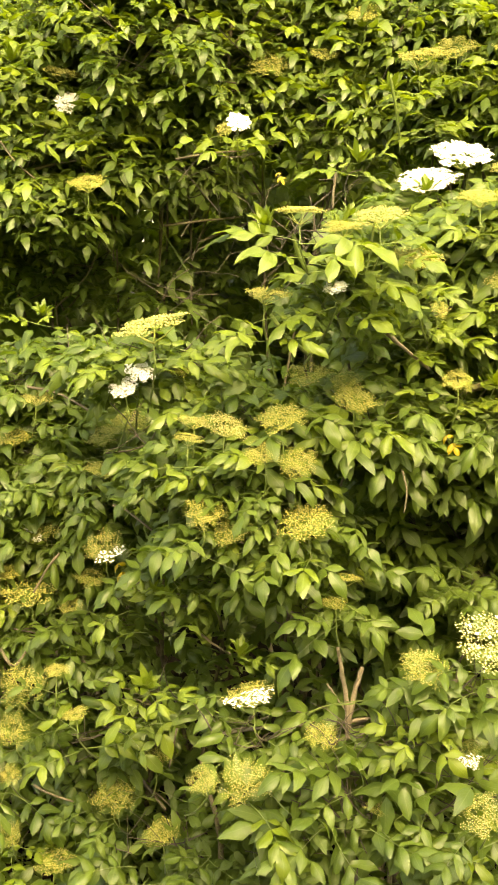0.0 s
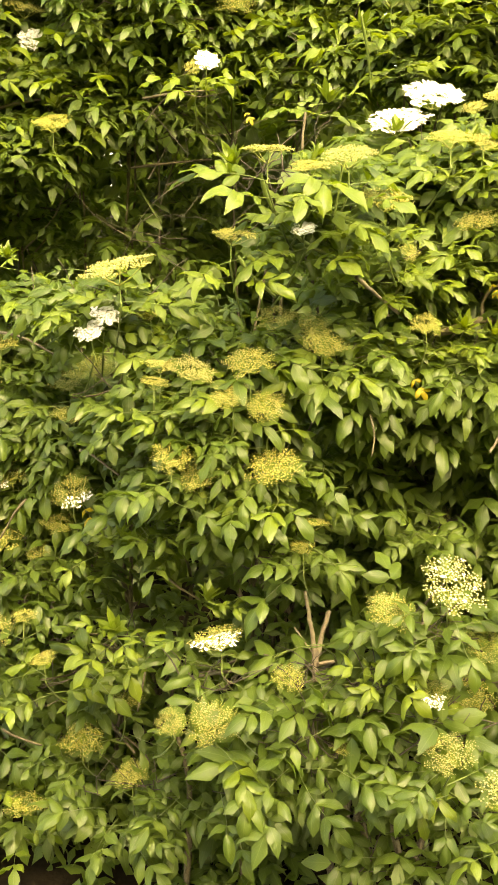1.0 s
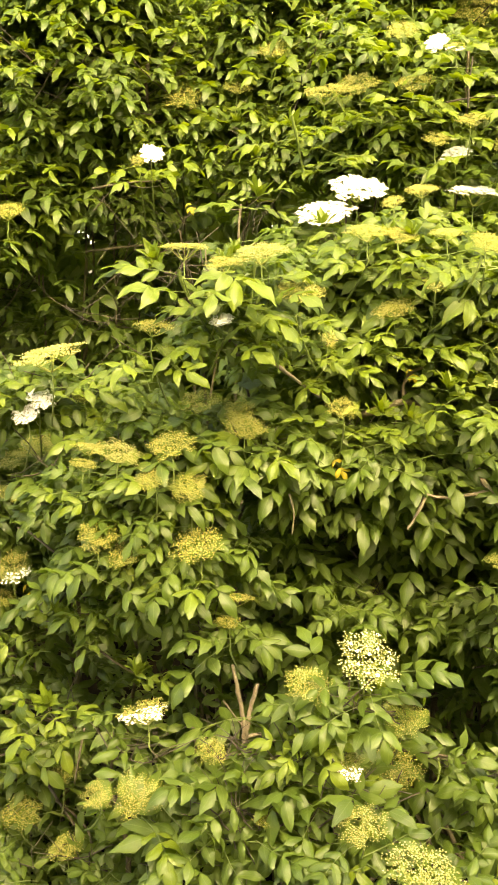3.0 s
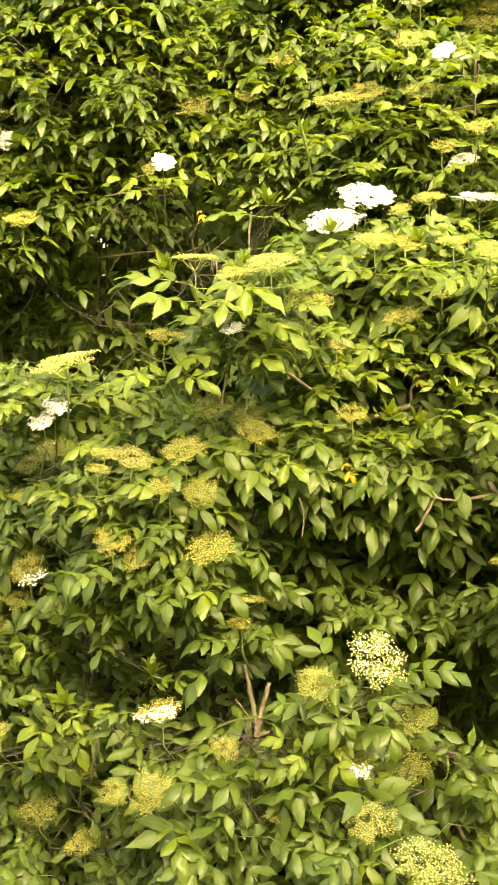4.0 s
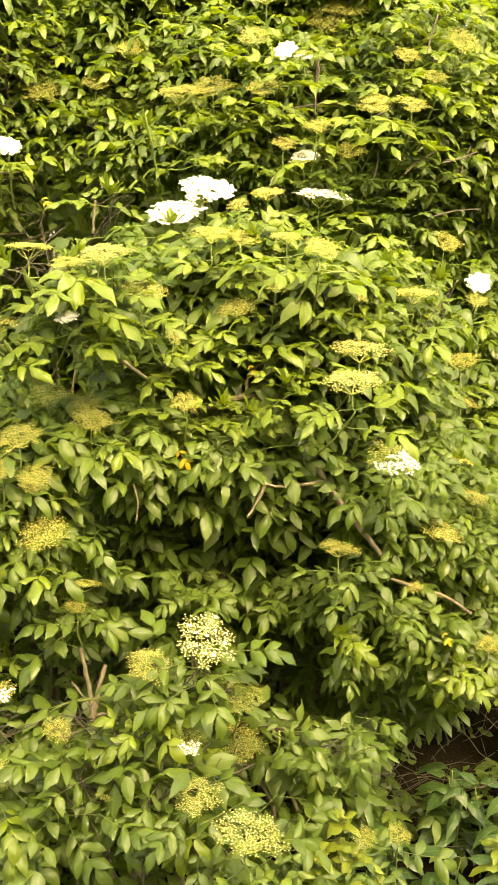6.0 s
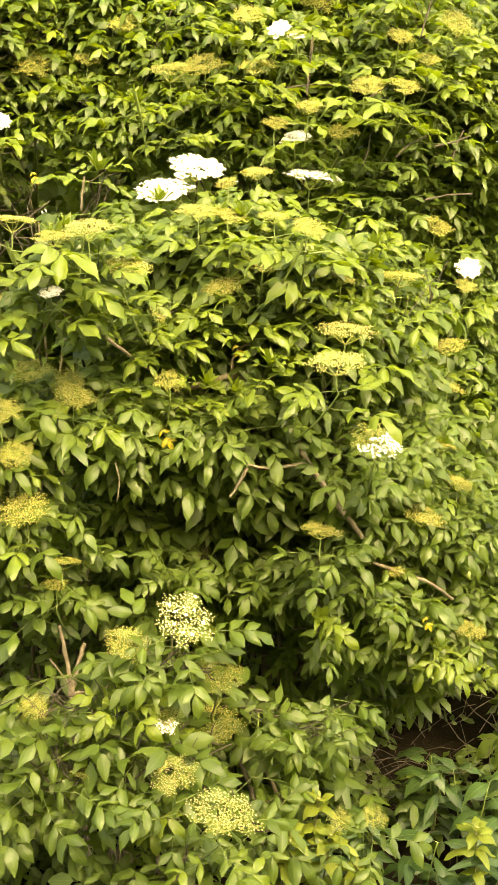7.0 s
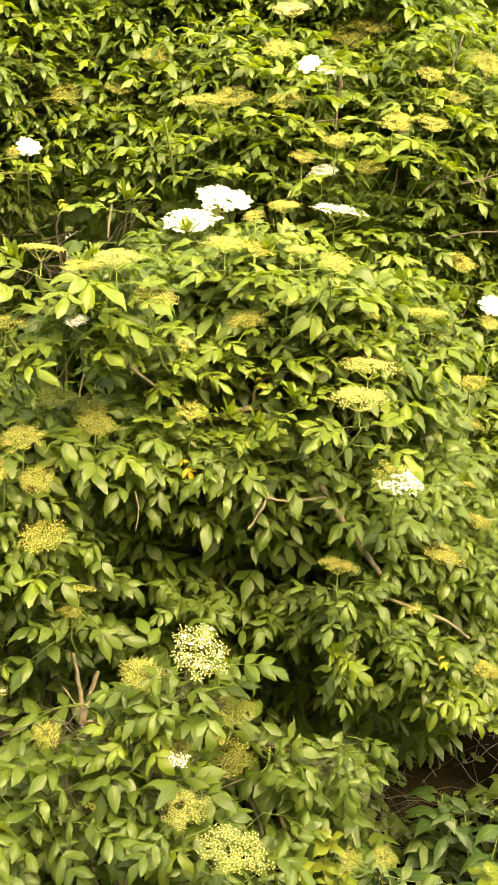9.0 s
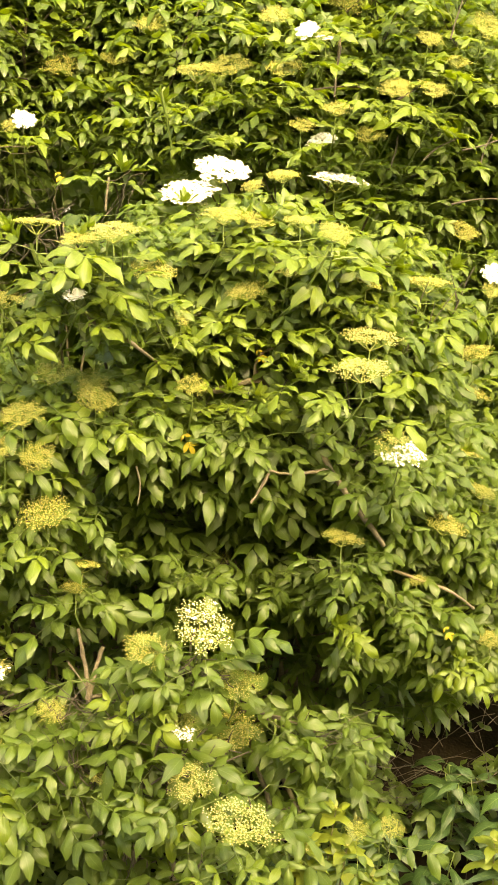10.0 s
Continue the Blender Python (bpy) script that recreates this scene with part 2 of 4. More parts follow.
# ---- flower heads, of radius 1 about their middle, facing +z ----
def knob(b, p, radius, r):
    """A small round bud: a six-sided bead."""
    base = len(b.v)
    turn = r.uniform(0, 2)
    b.v.append((p.x, p.y, p.z + radius))
    for w in range(3):
        a = turn + w * math.pi / 1.5
        b.v.append((p.x + 1.15 * radius * math.cos(a), p.y + 1.15 * radius * math.sin(a), p.z + radius * 0.1))
    b.v.append((p.x, p.y, p.z - radius * 0.8))
    for w in range(3):
        b.face((base, base + 1 + w, base + 1 + (w + 1) % 3))
        b.face((base + 4, base + 1 + (w + 1) % 3, base + 1 + w))


def floret(b, p, radius, r):
    """An open flower: five rounded petals round a raised middle."""
    n = Vector((r.uniform(-0.45, 0.45), r.uniform(-0.45, 0.45), 1)).normalized()
    x = n.cross(Vector((0, 1, 0.2))).normalized()
    y = n.cross(x)
    turn = r.uniform(0, 6)
    for k in range(5):
        a = turn + k * 2 * math.pi / 5
        base = len(b.v)
        for rad, da, h in ((0.15, 0, 0.12), (0.75, -0.42, 0.1), (1.0, 0, -0.05), (0.75, 0.42, 0.1)):
            q = p + radius * (rad * (math.cos(a + da) * x + math.sin(a + da) * y) + h * n)
            b.v.append(tuple(q))
        b.face((base, base + 1, base + 2, base + 3))


def head_meshes(seed, kind):
    r = rng(seed)
    rays, buds, petals = Build(), Build(), Build()
    hub = Vector((0, 0, -0.62))
    tilt = Vector((r.uniform(-0.12, 0.12), r.uniform(-0.12, 0.12), 0))
    for k in range(5):
        a = 2 * math.pi * (k + r.uniform(-0.18, 0.18)) / 5
        long = 0.62 if k else 0.5
        mid = Vector((math.cos(a) * long * r.uniform(0.85, 1.1), math.sin(a) * long * r.uniform(0.85, 1.1), -0.2))
        rays.tube([hub, hub.lerp(mid, 0.5) - Vector((0, 0, 0.04)), mid], [0.026, 0.018, 0.012], 4, 0, False)
        for j in range(6):
            aa = a + 2 * math.pi * j / 6 + r.uniform(-0.3, 0.3)
            spread = (0.36 if j else 0.05) * r.uniform(0.75, 1.15)
            sub = Vector((mid.x + math.cos(aa) * spread, mid.y + math.sin(aa) * spread, 0))
            flat = sub.length
            if flat > 1.0:
                sub *= 1.0 / flat
            sub.z = -0.07 - 0.13 * flat * flat + tilt.dot(sub) + r.uniform(-0.05, 0.04)
            rays.tube([mid, sub], [0.011, 0.006], 3, 0, False)
            white = kind == "w" or (kind in "ms" and sub.y < (-0.12 if kind == "m" else -0.62) + 0.3 * r.uniform(-1, 1))
            for i in range(17):
                w = 2.4 * i + r.uniform(-0.4, 0.4)
                s = 0.04 + 0.19 * math.sqrt(i / 16) * r.uniform(0.8, 1.15)
                p = sub + Vector((math.cos(w) * s, math.sin(w) * s, 0.09 - 0.5 * s * s + r.uniform(-0.03, 0.03)))
                base, over = len(rays.v), Vector((-math.sin(w), math.cos(w), 0)) * 0.005
                rays.v.extend((tuple(sub - over), tuple(sub + over), tuple(p)))
                rays.face((base, base + 1, base + 2))
                if white and r.random() < (0.92 if kind == "w" else 0.65) or kind == "c" and r.random() < 0.015:
                    floret(petals, p + Vector((0, 0, 0.02)), r.uniform(0.05, 0.07) if kind in "ms" else r.uniform(0.06, 0.085), r)
                else:
                    knob(buds, p, r.uniform(0.023, 0.033) * (1.12 if kind == "c" else 1.0), r)
    made = [("stalk", rays.mesh("stalk", RAY))]
    if buds.f:
        made.append(("umbel", buds.mesh("umbel", {"c": CREAM, "y": PALE}.get(kind, BUD))))
    if petals.f:
        made.append(("blossom", petals.mesh("blossom", PETAL)))
    return made


HEADS = {kind: [head_meshes(200 + 10 * n + k, kind) for k in range(4)] for n, kind in enumerate("bwmcsy")}
HEAD_WORDS = {"b": "flat cluster of yellow-green elder buds", "w": "open white elder flower cluster", "m": "elder bud cluster with a few open white flowers", "s": "elder bud cluster with one or two white flowers", "y": "pale yellow cluster of swollen elder buds", "c": "creamy cluster of opening elder buds"}


# ---- the ground and what closes the place ----
def ground():
    b = Build()
    xs = [-600, -120, -30, -8] + [-4 + 8 * k / 40 for k in range(41)] + [8, 30, 120, 600]
    ys = [-600, -100, -20, -5, -2] + [-1 + 7 * k / 36 for k in range(37)] + [8, 14, 40, 150, 600]
    for y in ys:
        for x in xs:
            dip = -0.05 * max(0.0, min(1.0, (y - 0.6) / 1.6))
            near = abs(x) < 5 and -3 < y < 7
            b.v.append((x, y, dip + (0.05 * noise.noise(Vector((x * 1.3, y * 1.3, 0))) + 0.02 * noise.noise(Vector((x * 6, y * 6, 3))) if near else 0)))
    w = len(xs)
    for j in range(len(ys) - 1):
        for i in range(w - 1):
            b.face((j * w + i, j * w + i + 1, (j + 1) * w + i + 1, (j + 1) * w + i))
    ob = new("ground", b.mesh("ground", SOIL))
    return tagged(ob, "soil with leaf litter sloping down to the hedge, darkened for its shade", "ground", kind="structure")


ground()
YELLOW_MESH = LEAF_BUILDS[4].mesh("yellowed_leaf", YELLOWED, STALK)
VIEW = Vector((0.18, -0.12, 1.7))
CLEAR, SEEN, SEEN_ARRAY = [], [], []


def covers(p):
    """Whether a leaf at p would hide a flower head, a bare branch or a gap from VIEW, about where the camera stands."""
    if len(SEEN) != len(CLEAR):
        for c, radius in CLEAR[len(SEEN):]:
            d = c - VIEW
            SEEN.append((*(d / d.length), d.length, radius))
        SEEN_ARRAY.clear()
        SEEN_ARRAY.append(np.array(SEEN))
    some, q = SEEN_ARRAY[0], np.array(p - VIEW)
    t = some[:, :3] @ q
    off = np.linalg.norm(q - t[:, None] * some[:, :3], axis=1)
    return bool(((t < some[:, 3] + 0.02) & (off < some[:, 4] * 0.8 * t / some[:, 3] + 0.025)).any())


class Shrub:
    """One elder: its stems, its flower heads, its leaves. The first 300 leaves are parts, the rest one mesh."""

    def __init__(self, label, roots, seed):
        self.ob = tagged(new("elder_shrub"), label, "shrub", "elder hedge")
        self.ob.location = (*roots[0], -0.05)
        self.back = Matrix.Translation((-roots[0][0], -roots[0][1], 0.05))
        self.roots, self.r, self.leaves, self.later = roots, rng(seed), [], []
        self.thick = 1.5 if 2.5 < roots[0][1] < 3 else 1.0
        self.scale = 1.38 if roots[0][1] < 2.3 else 1.08 if roots[0][1] < 3 else 1.0
        self.builds = PLAIN_BUILDS if roots[0][1] > 3 else LEAF_BUILDS

    def part(self, name, mesh, m=Matrix(), label=""):
        return child(name, mesh, self.ob, self.back @ m, label)

    def stem(self, name, points, a, b, mat, sides=6):
        """A tapered, slightly crooked stem through the points."""
        if name == "branch":
            for p, q in zip(points, points[1:]):
                CLEAR.extend((Vector(p).lerp(Vector(q), u), 0.034 if a > 0.006 and points[0][1] < 2.2 else 0.012) for u in (0.0, 0.33, 0.67))
        t = Build()
        pts, r = [Vector(p) for p in points], self.r
        fine = []
        for k in range(len(pts) - 1):
            p0, p1, p2, p3 = pts[max(k - 1, 0)], pts[k], pts[k + 1], pts[min(k + 2, len(pts) - 1)]
            for s in range(4):
                u = s / 4
                q = 0.5 * (2 * p1 + (p2 - p0) * u + (2 * p0 - 5 * p1 + 4 * p2 - p3) * u * u + (3 * p1 - p0 - 3 * p2 + p3) * u**3)
                fine.append(q + Vector((r.uniform(-1, 1), r.uniform(-1, 1), r.uniform(-1, 1))) * a * 0.25)
        fine.append(pts[-1])
        n = len(fine) - 1
        t.tube(fine, [(a + (b - a) * k / n) * (1.25 if k % 5 == 2 else 1.0) for k in range(n + 1)], sides)
        return self.part(name, t.mesh(name, mat))

    def leaf(self, base, d, up, size, kind="old", force=False):
        d = Vector(d).normalized()
        if not force and covers(base + d * 0.1 * size):
            return
        self.leaves.append((aim(d, up, base) @ Matrix.Scale(size, 4), kind, self.r.randrange(6) + (6 if self.r.random() < (1.5 - base.z) / 0.5 else 0)))

    def shoot(self, tip, out, nodes=2, size=0.9, kind="old", upward=0.6, gap=0.075, tuft=False, first=0.0, spin=None, force=0):
        """Opposite leaf pairs down a shoot that ends at tip and grows towards out and upward."""
        r = self.r
        axis = (Vector(out) * 0.7 + Vector((0, 0, upward)) + Vector((r.uniform(-1, 1), r.uniform(-1, 1), r.uniform(-1, 1))) * 0.2).normalized()
        side = axis.cross(Vector((0.2, 0.1, 1))).normalized()
        spin = r.uniform(0, 6.3) if spin is None else spin
        hang = max(0.0, min(1.0, (1.35 - tip.z) / 0.3))
        for k in range(nodes):
            p = tip - axis * (first + gap * k * r.uniform(0.8, 1.2))
            for s in (0, math.pi):
                q = Matrix.Rotation(spin + k * math.pi / 2 + s + r.uniform(-0.25, 0.25), 3, axis) @ side
                d = q * 1.0 + axis * r.uniform(0.05, 0.4) + Vector((out[0], out[1], 0)) * (0.2 + 0.25 * hang)
                d.z = d.z * 0.4 + r.uniform(-0.2 - 0.13 * hang, 0.28 - 0.05 * hang)
                up = axis * 0.3 + Vector((r.uniform(-0.4, 0.4), r.uniform(-0.9, 0.0), 1.0))
                self.leaf(p, d, up, size * r.uniform(0.85, 1.1) * (0.8 if k == 0 and kind == "young" else 1.0), "bright" if kind == "young" and k else kind, force > 1 or force and d.y > -0.25)
        if tuft:
            self.leaves.append((aim(axis.orthogonal(), axis, tip) @ Matrix.Scale(1.35 * size, 4), "tuft", r.randrange(3)))

    def head(self, x, y, z, radius, tilt, kind, leaves=True, young=False):
        """A flower head on its stalk, with two leaf pairs below. tilt: degrees by which it faces the open side."""
        r = self.r
        n = Vector((r.uniform(-0.18, 0.18), -math.sin(radians(tilt)), math.cos(radians(tilt)))).normalized()
        c = Vector((x, y, z))
        spin = r.uniform(-0.5, 0.5) if kind == "m" else r.uniform(0, 6.3)
        top = aim(Vector((0, 1, 0)) - n * n.y, n, c) @ Matrix.Rotation(spin, 4, "Z") @ Matrix.Scale(radius, 4)
        thing = child("flower_head", None, self.ob, self.back @ top, HEAD_WORDS[kind])
        for name, mesh in HEADS[kind][r.randrange(4)]:
            tagged(child(name, mesh, thing), kind="" if name == "stalk" else "stuff")
        hub = c - n * radius * 0.62
        low = hub - (n * 0.6 + Vector((0, 0.25, 0.75))).normalized() * r.uniform(0.03, 0.055)
        deep = low + Vector((r.uniform(-0.06, 0.06), 0.14, -0.12))
        self.stem("flower_stem", [hub, hub.lerp(low, 0.5) - n * 0.005, low, low.lerp(deep, 0.5) + Vector((0, 0, -0.01)), deep], 0.0014, 0.0022, STALK, 5)
        CLEAR.append((c, radius))
        if leaves:
            self.later.append((low, n, young))

    def sprout(self, x, y, z, size, face, kind):
        """A leafy shoot tip. face: 0 grows upright, 1 towards the open side."""
        tip = Vector((x, y, z))
        size *= 1.0 if self.scale > 1.2 else 0.8
        self.shoot(tip, (0, -1.2 * face, 0), 3 if face else 2, size, kind, 1.0 - 0.5 * face, 0.05 * size, kind == "young")
        CLEAR.append((tip, 0.06 * size))

    def yellowed(self, x, y, z, size):
        self.part("yellowed_leaf", YELLOW_MESH, aim((0.3, -0.6, -0.5), (0, -0.8, 0.6), (x, y, z)) @ Matrix.Scale(size, 4), "yellowed dying leaf")
        CLEAR.append((Vector((x, y, z)), 0.03))

    def finish(self, lobes, fills=()):
        r, twigs = self.r, Build()
        for x0, x1, y0, y1, z0, z1, count in fills:
            for k in range(count):
                p = Vector((r.uniform(x0, x1), r.uniform(y0, y1), r.uniform(z0, z1)))
                a = r.uniform(0, 2 * math.pi)
                self.leaf(p, (math.cos(a), math.sin(a), r.uniform(-0.7, 0.2)), (r.uniform(-0.4, 0.4), -0.3, 1), r.uniform(0.65, 0.95), "inner")
        for low, n, young in self.later:
            self.shoot(low + n * 0.012, n, 2, r.uniform(0.6, 0.78) if young and low.y < 2.3 and low.z > 1.5 else r.uniform(0.6, 0.8) if young else r.uniform(0.55, 0.8), "bright" if young or r.random() < 0.35 else "old", 0.7, 0.035, force=2 if young and low.z > 1.45 else 1)
        for x, y, z, rx, ry, rz, dense, young in lobes:
            c = Vector((x, y, z))
            area = rx * rz * math.pi
            for k in range(max(4, int(self.thick * (0.64 if z < 0.75 else 1.0) * dense * area / 0.0021))):
                a, h = r.uniform(0, 2 * math.pi), r.uniform(-0.75, 1)
                s = math.sqrt(1 - h * h)
                u = Vector((s * math.cos(a), s * math.sin(a), h))
                if u.y > 0.45:
                    u.y = -u.y
                depth = r.uniform(0.5, 1.05)
                p = c + Vector((u.x * rx, u.y * ry, u.z * rz)) * depth
                # lighter leaves gather at lobe tops: young growth, and top light put into colour
                lighter = r.random() < (0.8 if self.roots[0][1] < 3 else 1.0) * young * (0.3 + 0.7 * max(0, u.z)) and depth > 0.8
                self.shoot(p, (u.x, u.y - 0.3, u.z * 0.6), 2 if r.random() < 0.7 else 3, r.uniform(0.38, 0.68) * self.scale,
                           ("young" if r.random() < 0.25 else "bright") if lighter else ("old" if depth > 0.84 else "inner"), 0.9, 0.07, lighter and r.random() < 0.2)
            root = min(self.roots, key=lambda q: abs(q[0] - x))
            foot = Vector((root[0] + r.uniform(-0.12, 0.12), root[1] + r.uniform(-0.1, 0.1), -0.07))
            mid = foot.lerp(c, 0.55) + Vector((r.uniform(-0.2, 0.2), 0.3, 0.1))
            self.stem("limb", [foot, foot.lerp(mid, 0.5) + Vector((r.uniform(-0.04, 0.04), 0.03, 0.02)), mid, mid.lerp(c, 0.85) + Vector((0, 0.05, -0.02))], 0.009, 0.003, BARK, 6)
            for k in range(2):
                start, a = mid.lerp(c, r.uniform(0.45, 0.8)), r.uniform(0, 2 * math.pi)
                end = c + Vector((math.cos(a) * rx * 0.9, r.uniform(-0.5, 0.3) * ry, math.sin(a) * rz * 0.9))
                bow = start.lerp(end, 0.5) + Vector((r.uniform(-0.03, 0.03), 0.02, r.uniform(-0.04, 0.02)))
                self.stem("side_branch", [start, bow, end], 0.0035, 0.0014, BARK if k else STALK, 5)
            for k in range(6):
                h, tilt = r.uniform(0.55, 0.9), r.uniform(-0.5, 1.1)
                ends = [c + Vector((q[0] * rx * h, -abs(q[1]) * ry * h, q[2] * rz * h)) for q in ((r.uniform(-1, 1), r.uniform(0.3, 0.8), r.uniform(-1, 0.2)), (r.uniform(-1, 1), r.uniform(0.5, 1), tilt))]
                bow = ends[0].lerp(ends[1], r.uniform(0.4, 0.6)) + Vector((r.uniform(-0.03, 0.03), r.uniform(-0.02, 0.02), r.uniform(-0.03, 0.02)))
                fork = bow + (ends[1] - ends[0]) * 0.35 + Vector((r.uniform(-0.07, 0.07), r.uniform(-0.03, 0.03), r.uniform(0, 0.07)))
                w = r.uniform(0.0011, 0.0022) * (1.25 if y > 3 else 1.0)
                twigs.tube([ends[0], ends[0].lerp(bow, 0.55) + Vector((0, 0, -0.006)), bow, ends[1]], [w, w * 0.9, w * 0.8, w * 0.5], 4)
                twigs.tube([bow, bow.lerp(fork, 0.5) + Vector((0, 0, 0.008)), fork], [w * 0.7, w * 0.6, w * 0.4], 4)
        tagged(self.part("twig_mass", twigs.mesh("twig_mass", TWIG)), kind="stuff")
        inner = [e for e in self.leaves if e[1] == "inner"]
        self.leaves = [e for e in self.leaves if e[1] != "inner"]
        self.leaves.sort(key=lambda e: e[0].translation.y)
        meshes = {"old": LEAF_MESHES, "bright": BRIGHT_MESHES, "young": YOUNG_MESHES, "tuft": TUFT_MESHES}
        for m, kind, k in self.leaves[:300]:
            some = meshes[kind]
            self.part("shoot_tip" if kind == "tuft" else "leaf", some[k % len(some)], m)
        rest = self.leaves[300:] + inner
        for kind, name, builds, mat in (("old", "foliage", self.builds, LEAF), ("inner", "inner_foliage", PLAIN_BUILDS, LEAF), ("bright", "bright_foliage", self.builds, YOUNG),
                                        ("young", "young_foliage", YOUNG_BUILDS, YOUNG), ("tuft", "shoot_tip_mass", TUFT_BUILDS, YOUNG)):
            some = [(m, k % len(builds)) for m, q, k in rest if q == kind]
            if some:
                tagged(self.part(name, joined(name, builds, some, mat, STALK)), kind="stuff")


# ---- the elder hedge, nearest shrub first ----
# gaps in the foliage
for x, y, z, radius in (
    (-0.18, 3.54, 1.75, 0.155),
    (0.02, 3.54, 1.69, 0.146),
    (-0.08, 3.50, 1.60, 0.115),
    (-0.28, 3.27, 1.60, 0.108),
    (0.05, 2.9, 1.63, 0.06),
    (-0.02, 3.2, 1.58, 0.07),
    (-0.36, 3.3, 1.52, 0.07),
    (0.49, 2.43, 1.00, 0.034),
    (0.31, 2.43, 0.83, 0.034),
    (0.07, 2.43, 0.78, 0.040),
    (-0.03, 2.43, 0.79, 0.032),
    (0.70, 2.43, 0.64, 0.055),
    (0.84, 2.47, 0.68, 0.050),
    (0.78, 2.43, 0.57, 0.050),
    (0.74, 2.43, 0.59, 0.059),
    (0.82, 2.34, 0.56, 0.036),
    (0.97, 2.38, 0.56, 0.052),
    (1.25, 2.76, 0.09, 0.046),
    (1.50, 3.2, -0.02, 0.12),
    (1.68, 3.2, 0.02, 0.13),
    (1.30, 2.95, 0.02, 0.07),
    (0.20, 2.19, 0.69, 0.033),
    (-0.25, 2.43, 0.76, 0.043),
    (-0.15, 2.34, 0.53, 0.041),
    (-0.13, 2.26, 0.42, 0.034),
    (0.73, 2.34, 0.66, 0.056),
    (0.82, 2.34, 0.62, 0.047),
    (0.65, 2.12, 0.46, 0.038),
    (0.91, 2.19, 0.36, 0.046),
    (1.06, 2.43, 0.30, 0.060),
    (1.00, 2.43, 0.72, 0.049),
    (-0.08, 2.34, 0.80, 0.043),
    (-0.34, 2.51, 0.24, 0.042),
    (-0.61, 2.59, 0.06, 0.059),
    (-0.46, 2.51, 0.34, 0.042),
    (-0.18, 2.19, 0.39, 0.037),
    (-0.39, 2.51, 0.25, 0.066),
    (-0.23, 2.43, 0.35, 0.042),
    (-0.42, 2.51, 0.43, 0.046),
    (-0.06, 2.19, 0.33, 0.044),
    (-0.28, 2.43, 0.14, 0.058),
    (-0.17, 2.34, 0.57, 0.036),
):
    CLEAR.append((Vector((x, y, z)), radius))
low = Shrub("low leafy elder shrub with creamy flower heads in front", ((0.4, 2.25), (0.0, 2.3), (0.8, 2.4)), 31)
left = Shrub("elder shrub full of yellow-green flower buds", ((-0.2, 2.75), (-0.6, 2.9), (0.2, 2.65)), 32)
dome = Shrub("rounded elder shrub with bright yellow-green top and white flowers", ((0.75, 2.75), (0.4, 2.7), (0.95, 2.9)), 33)
back = Shrub("tall elder shrub at the back with flat flower heads", ((0.2, 3.6), (-0.7, 3.7), (0.85, 3.5), (2.1, 3.5)), 34)
LOW_HEADS_A = [
    (-0.093, 1.930, 0.617, 0.0348, 37, "b", 0),
    (-0.007, 1.927, 0.618, 0.0551, 36, "b", 0),
    (0.005, 2.029, 0.761, 0.0597, 4, "m", 0),
    (0.150, 1.948, 0.706, 0.0385, 30, "b", 0),
    (0.470, 1.911, 0.922, 0.0694, 26, "c", 0),
    (0.341, 1.909, 0.869, 0.0556, 22, "b", 0),
    (0.564, 1.997, 0.756, 0.0525, 41, "b", 0),
    (0.593, 2.213, 0.534, 0.0765, 22, "b", 0),
    (0.434, 1.904, 0.691, 0.0399, 38, "m", 0),
    (0.444, 1.790, 0.627, 0.0540, 20, "y", 0),
    (0.531, 1.608, 0.640, 0.0740, 9, "y", 0),
    (0.257, 1.891, 0.578, 0.0274, -4, "b", 0),
    (0.852, 1.930, 0.414, 0.0291, 44, "b", 0),
    (0.932, 1.930, 0.420, 0.0321, 33, "b", 0),
]
LOW_LOBES_A = [
    (0.01, 2.09, 0.68, 0.13, 0.12, 0.07, 0.4, 0.10),
    (0.18, 2.00, 0.57, 0.17, 0.16, 0.13, 0.4, 0.10),
    (0.29, 2.03, 0.71, 0.12, 0.12, 0.08, 0.4, 0.10),
    (0.08, 2.04, 0.47, 0.12, 0.15, 0.12, 0.4, 0.10),
    (0.45, 2.03, 0.80, 0.14, 0.13, 0.09, 0.4, 0.10),
    (0.48, 1.99, 0.60, 0.16, 0.15, 0.11, 0.4, 0.10),
    (0.22, 2.00, 0.58, 0.12, 0.16, 0.13, 0.4, 0.10),
    (0.75, 2.12, 0.59, 0.14, 0.14, 0.10, 0.4, 0.10),
    (0.56, 1.98, 0.44, 0.19, 0.12, 0.07, 0.4, 0.10),
    (0.34, 1.98, 0.71, 0.11, 0.11, 0.06, 0.4, 0.10),
    (0.19, 2.01, 0.70, 0.08, 0.10, 0.05, 0.4, 0.10),
    (0.82, 2.11, 0.56, 0.15, 0.12, 0.08, 0.4, 0.10),
]
LOW_LOBES_B = [
    (0.34, 2.00, 0.60, 0.21, 0.17, 0.14, 0.4, 0.10),
    (0.48, 1.99, 0.32, 0.24, 0.15, 0.11, 0.4, 0.10),
]
for x, y, z, radius, tilt, kind, young in LOW_HEADS_A:
    low.head(x, y, z, radius, tilt, kind, True, bool(young))
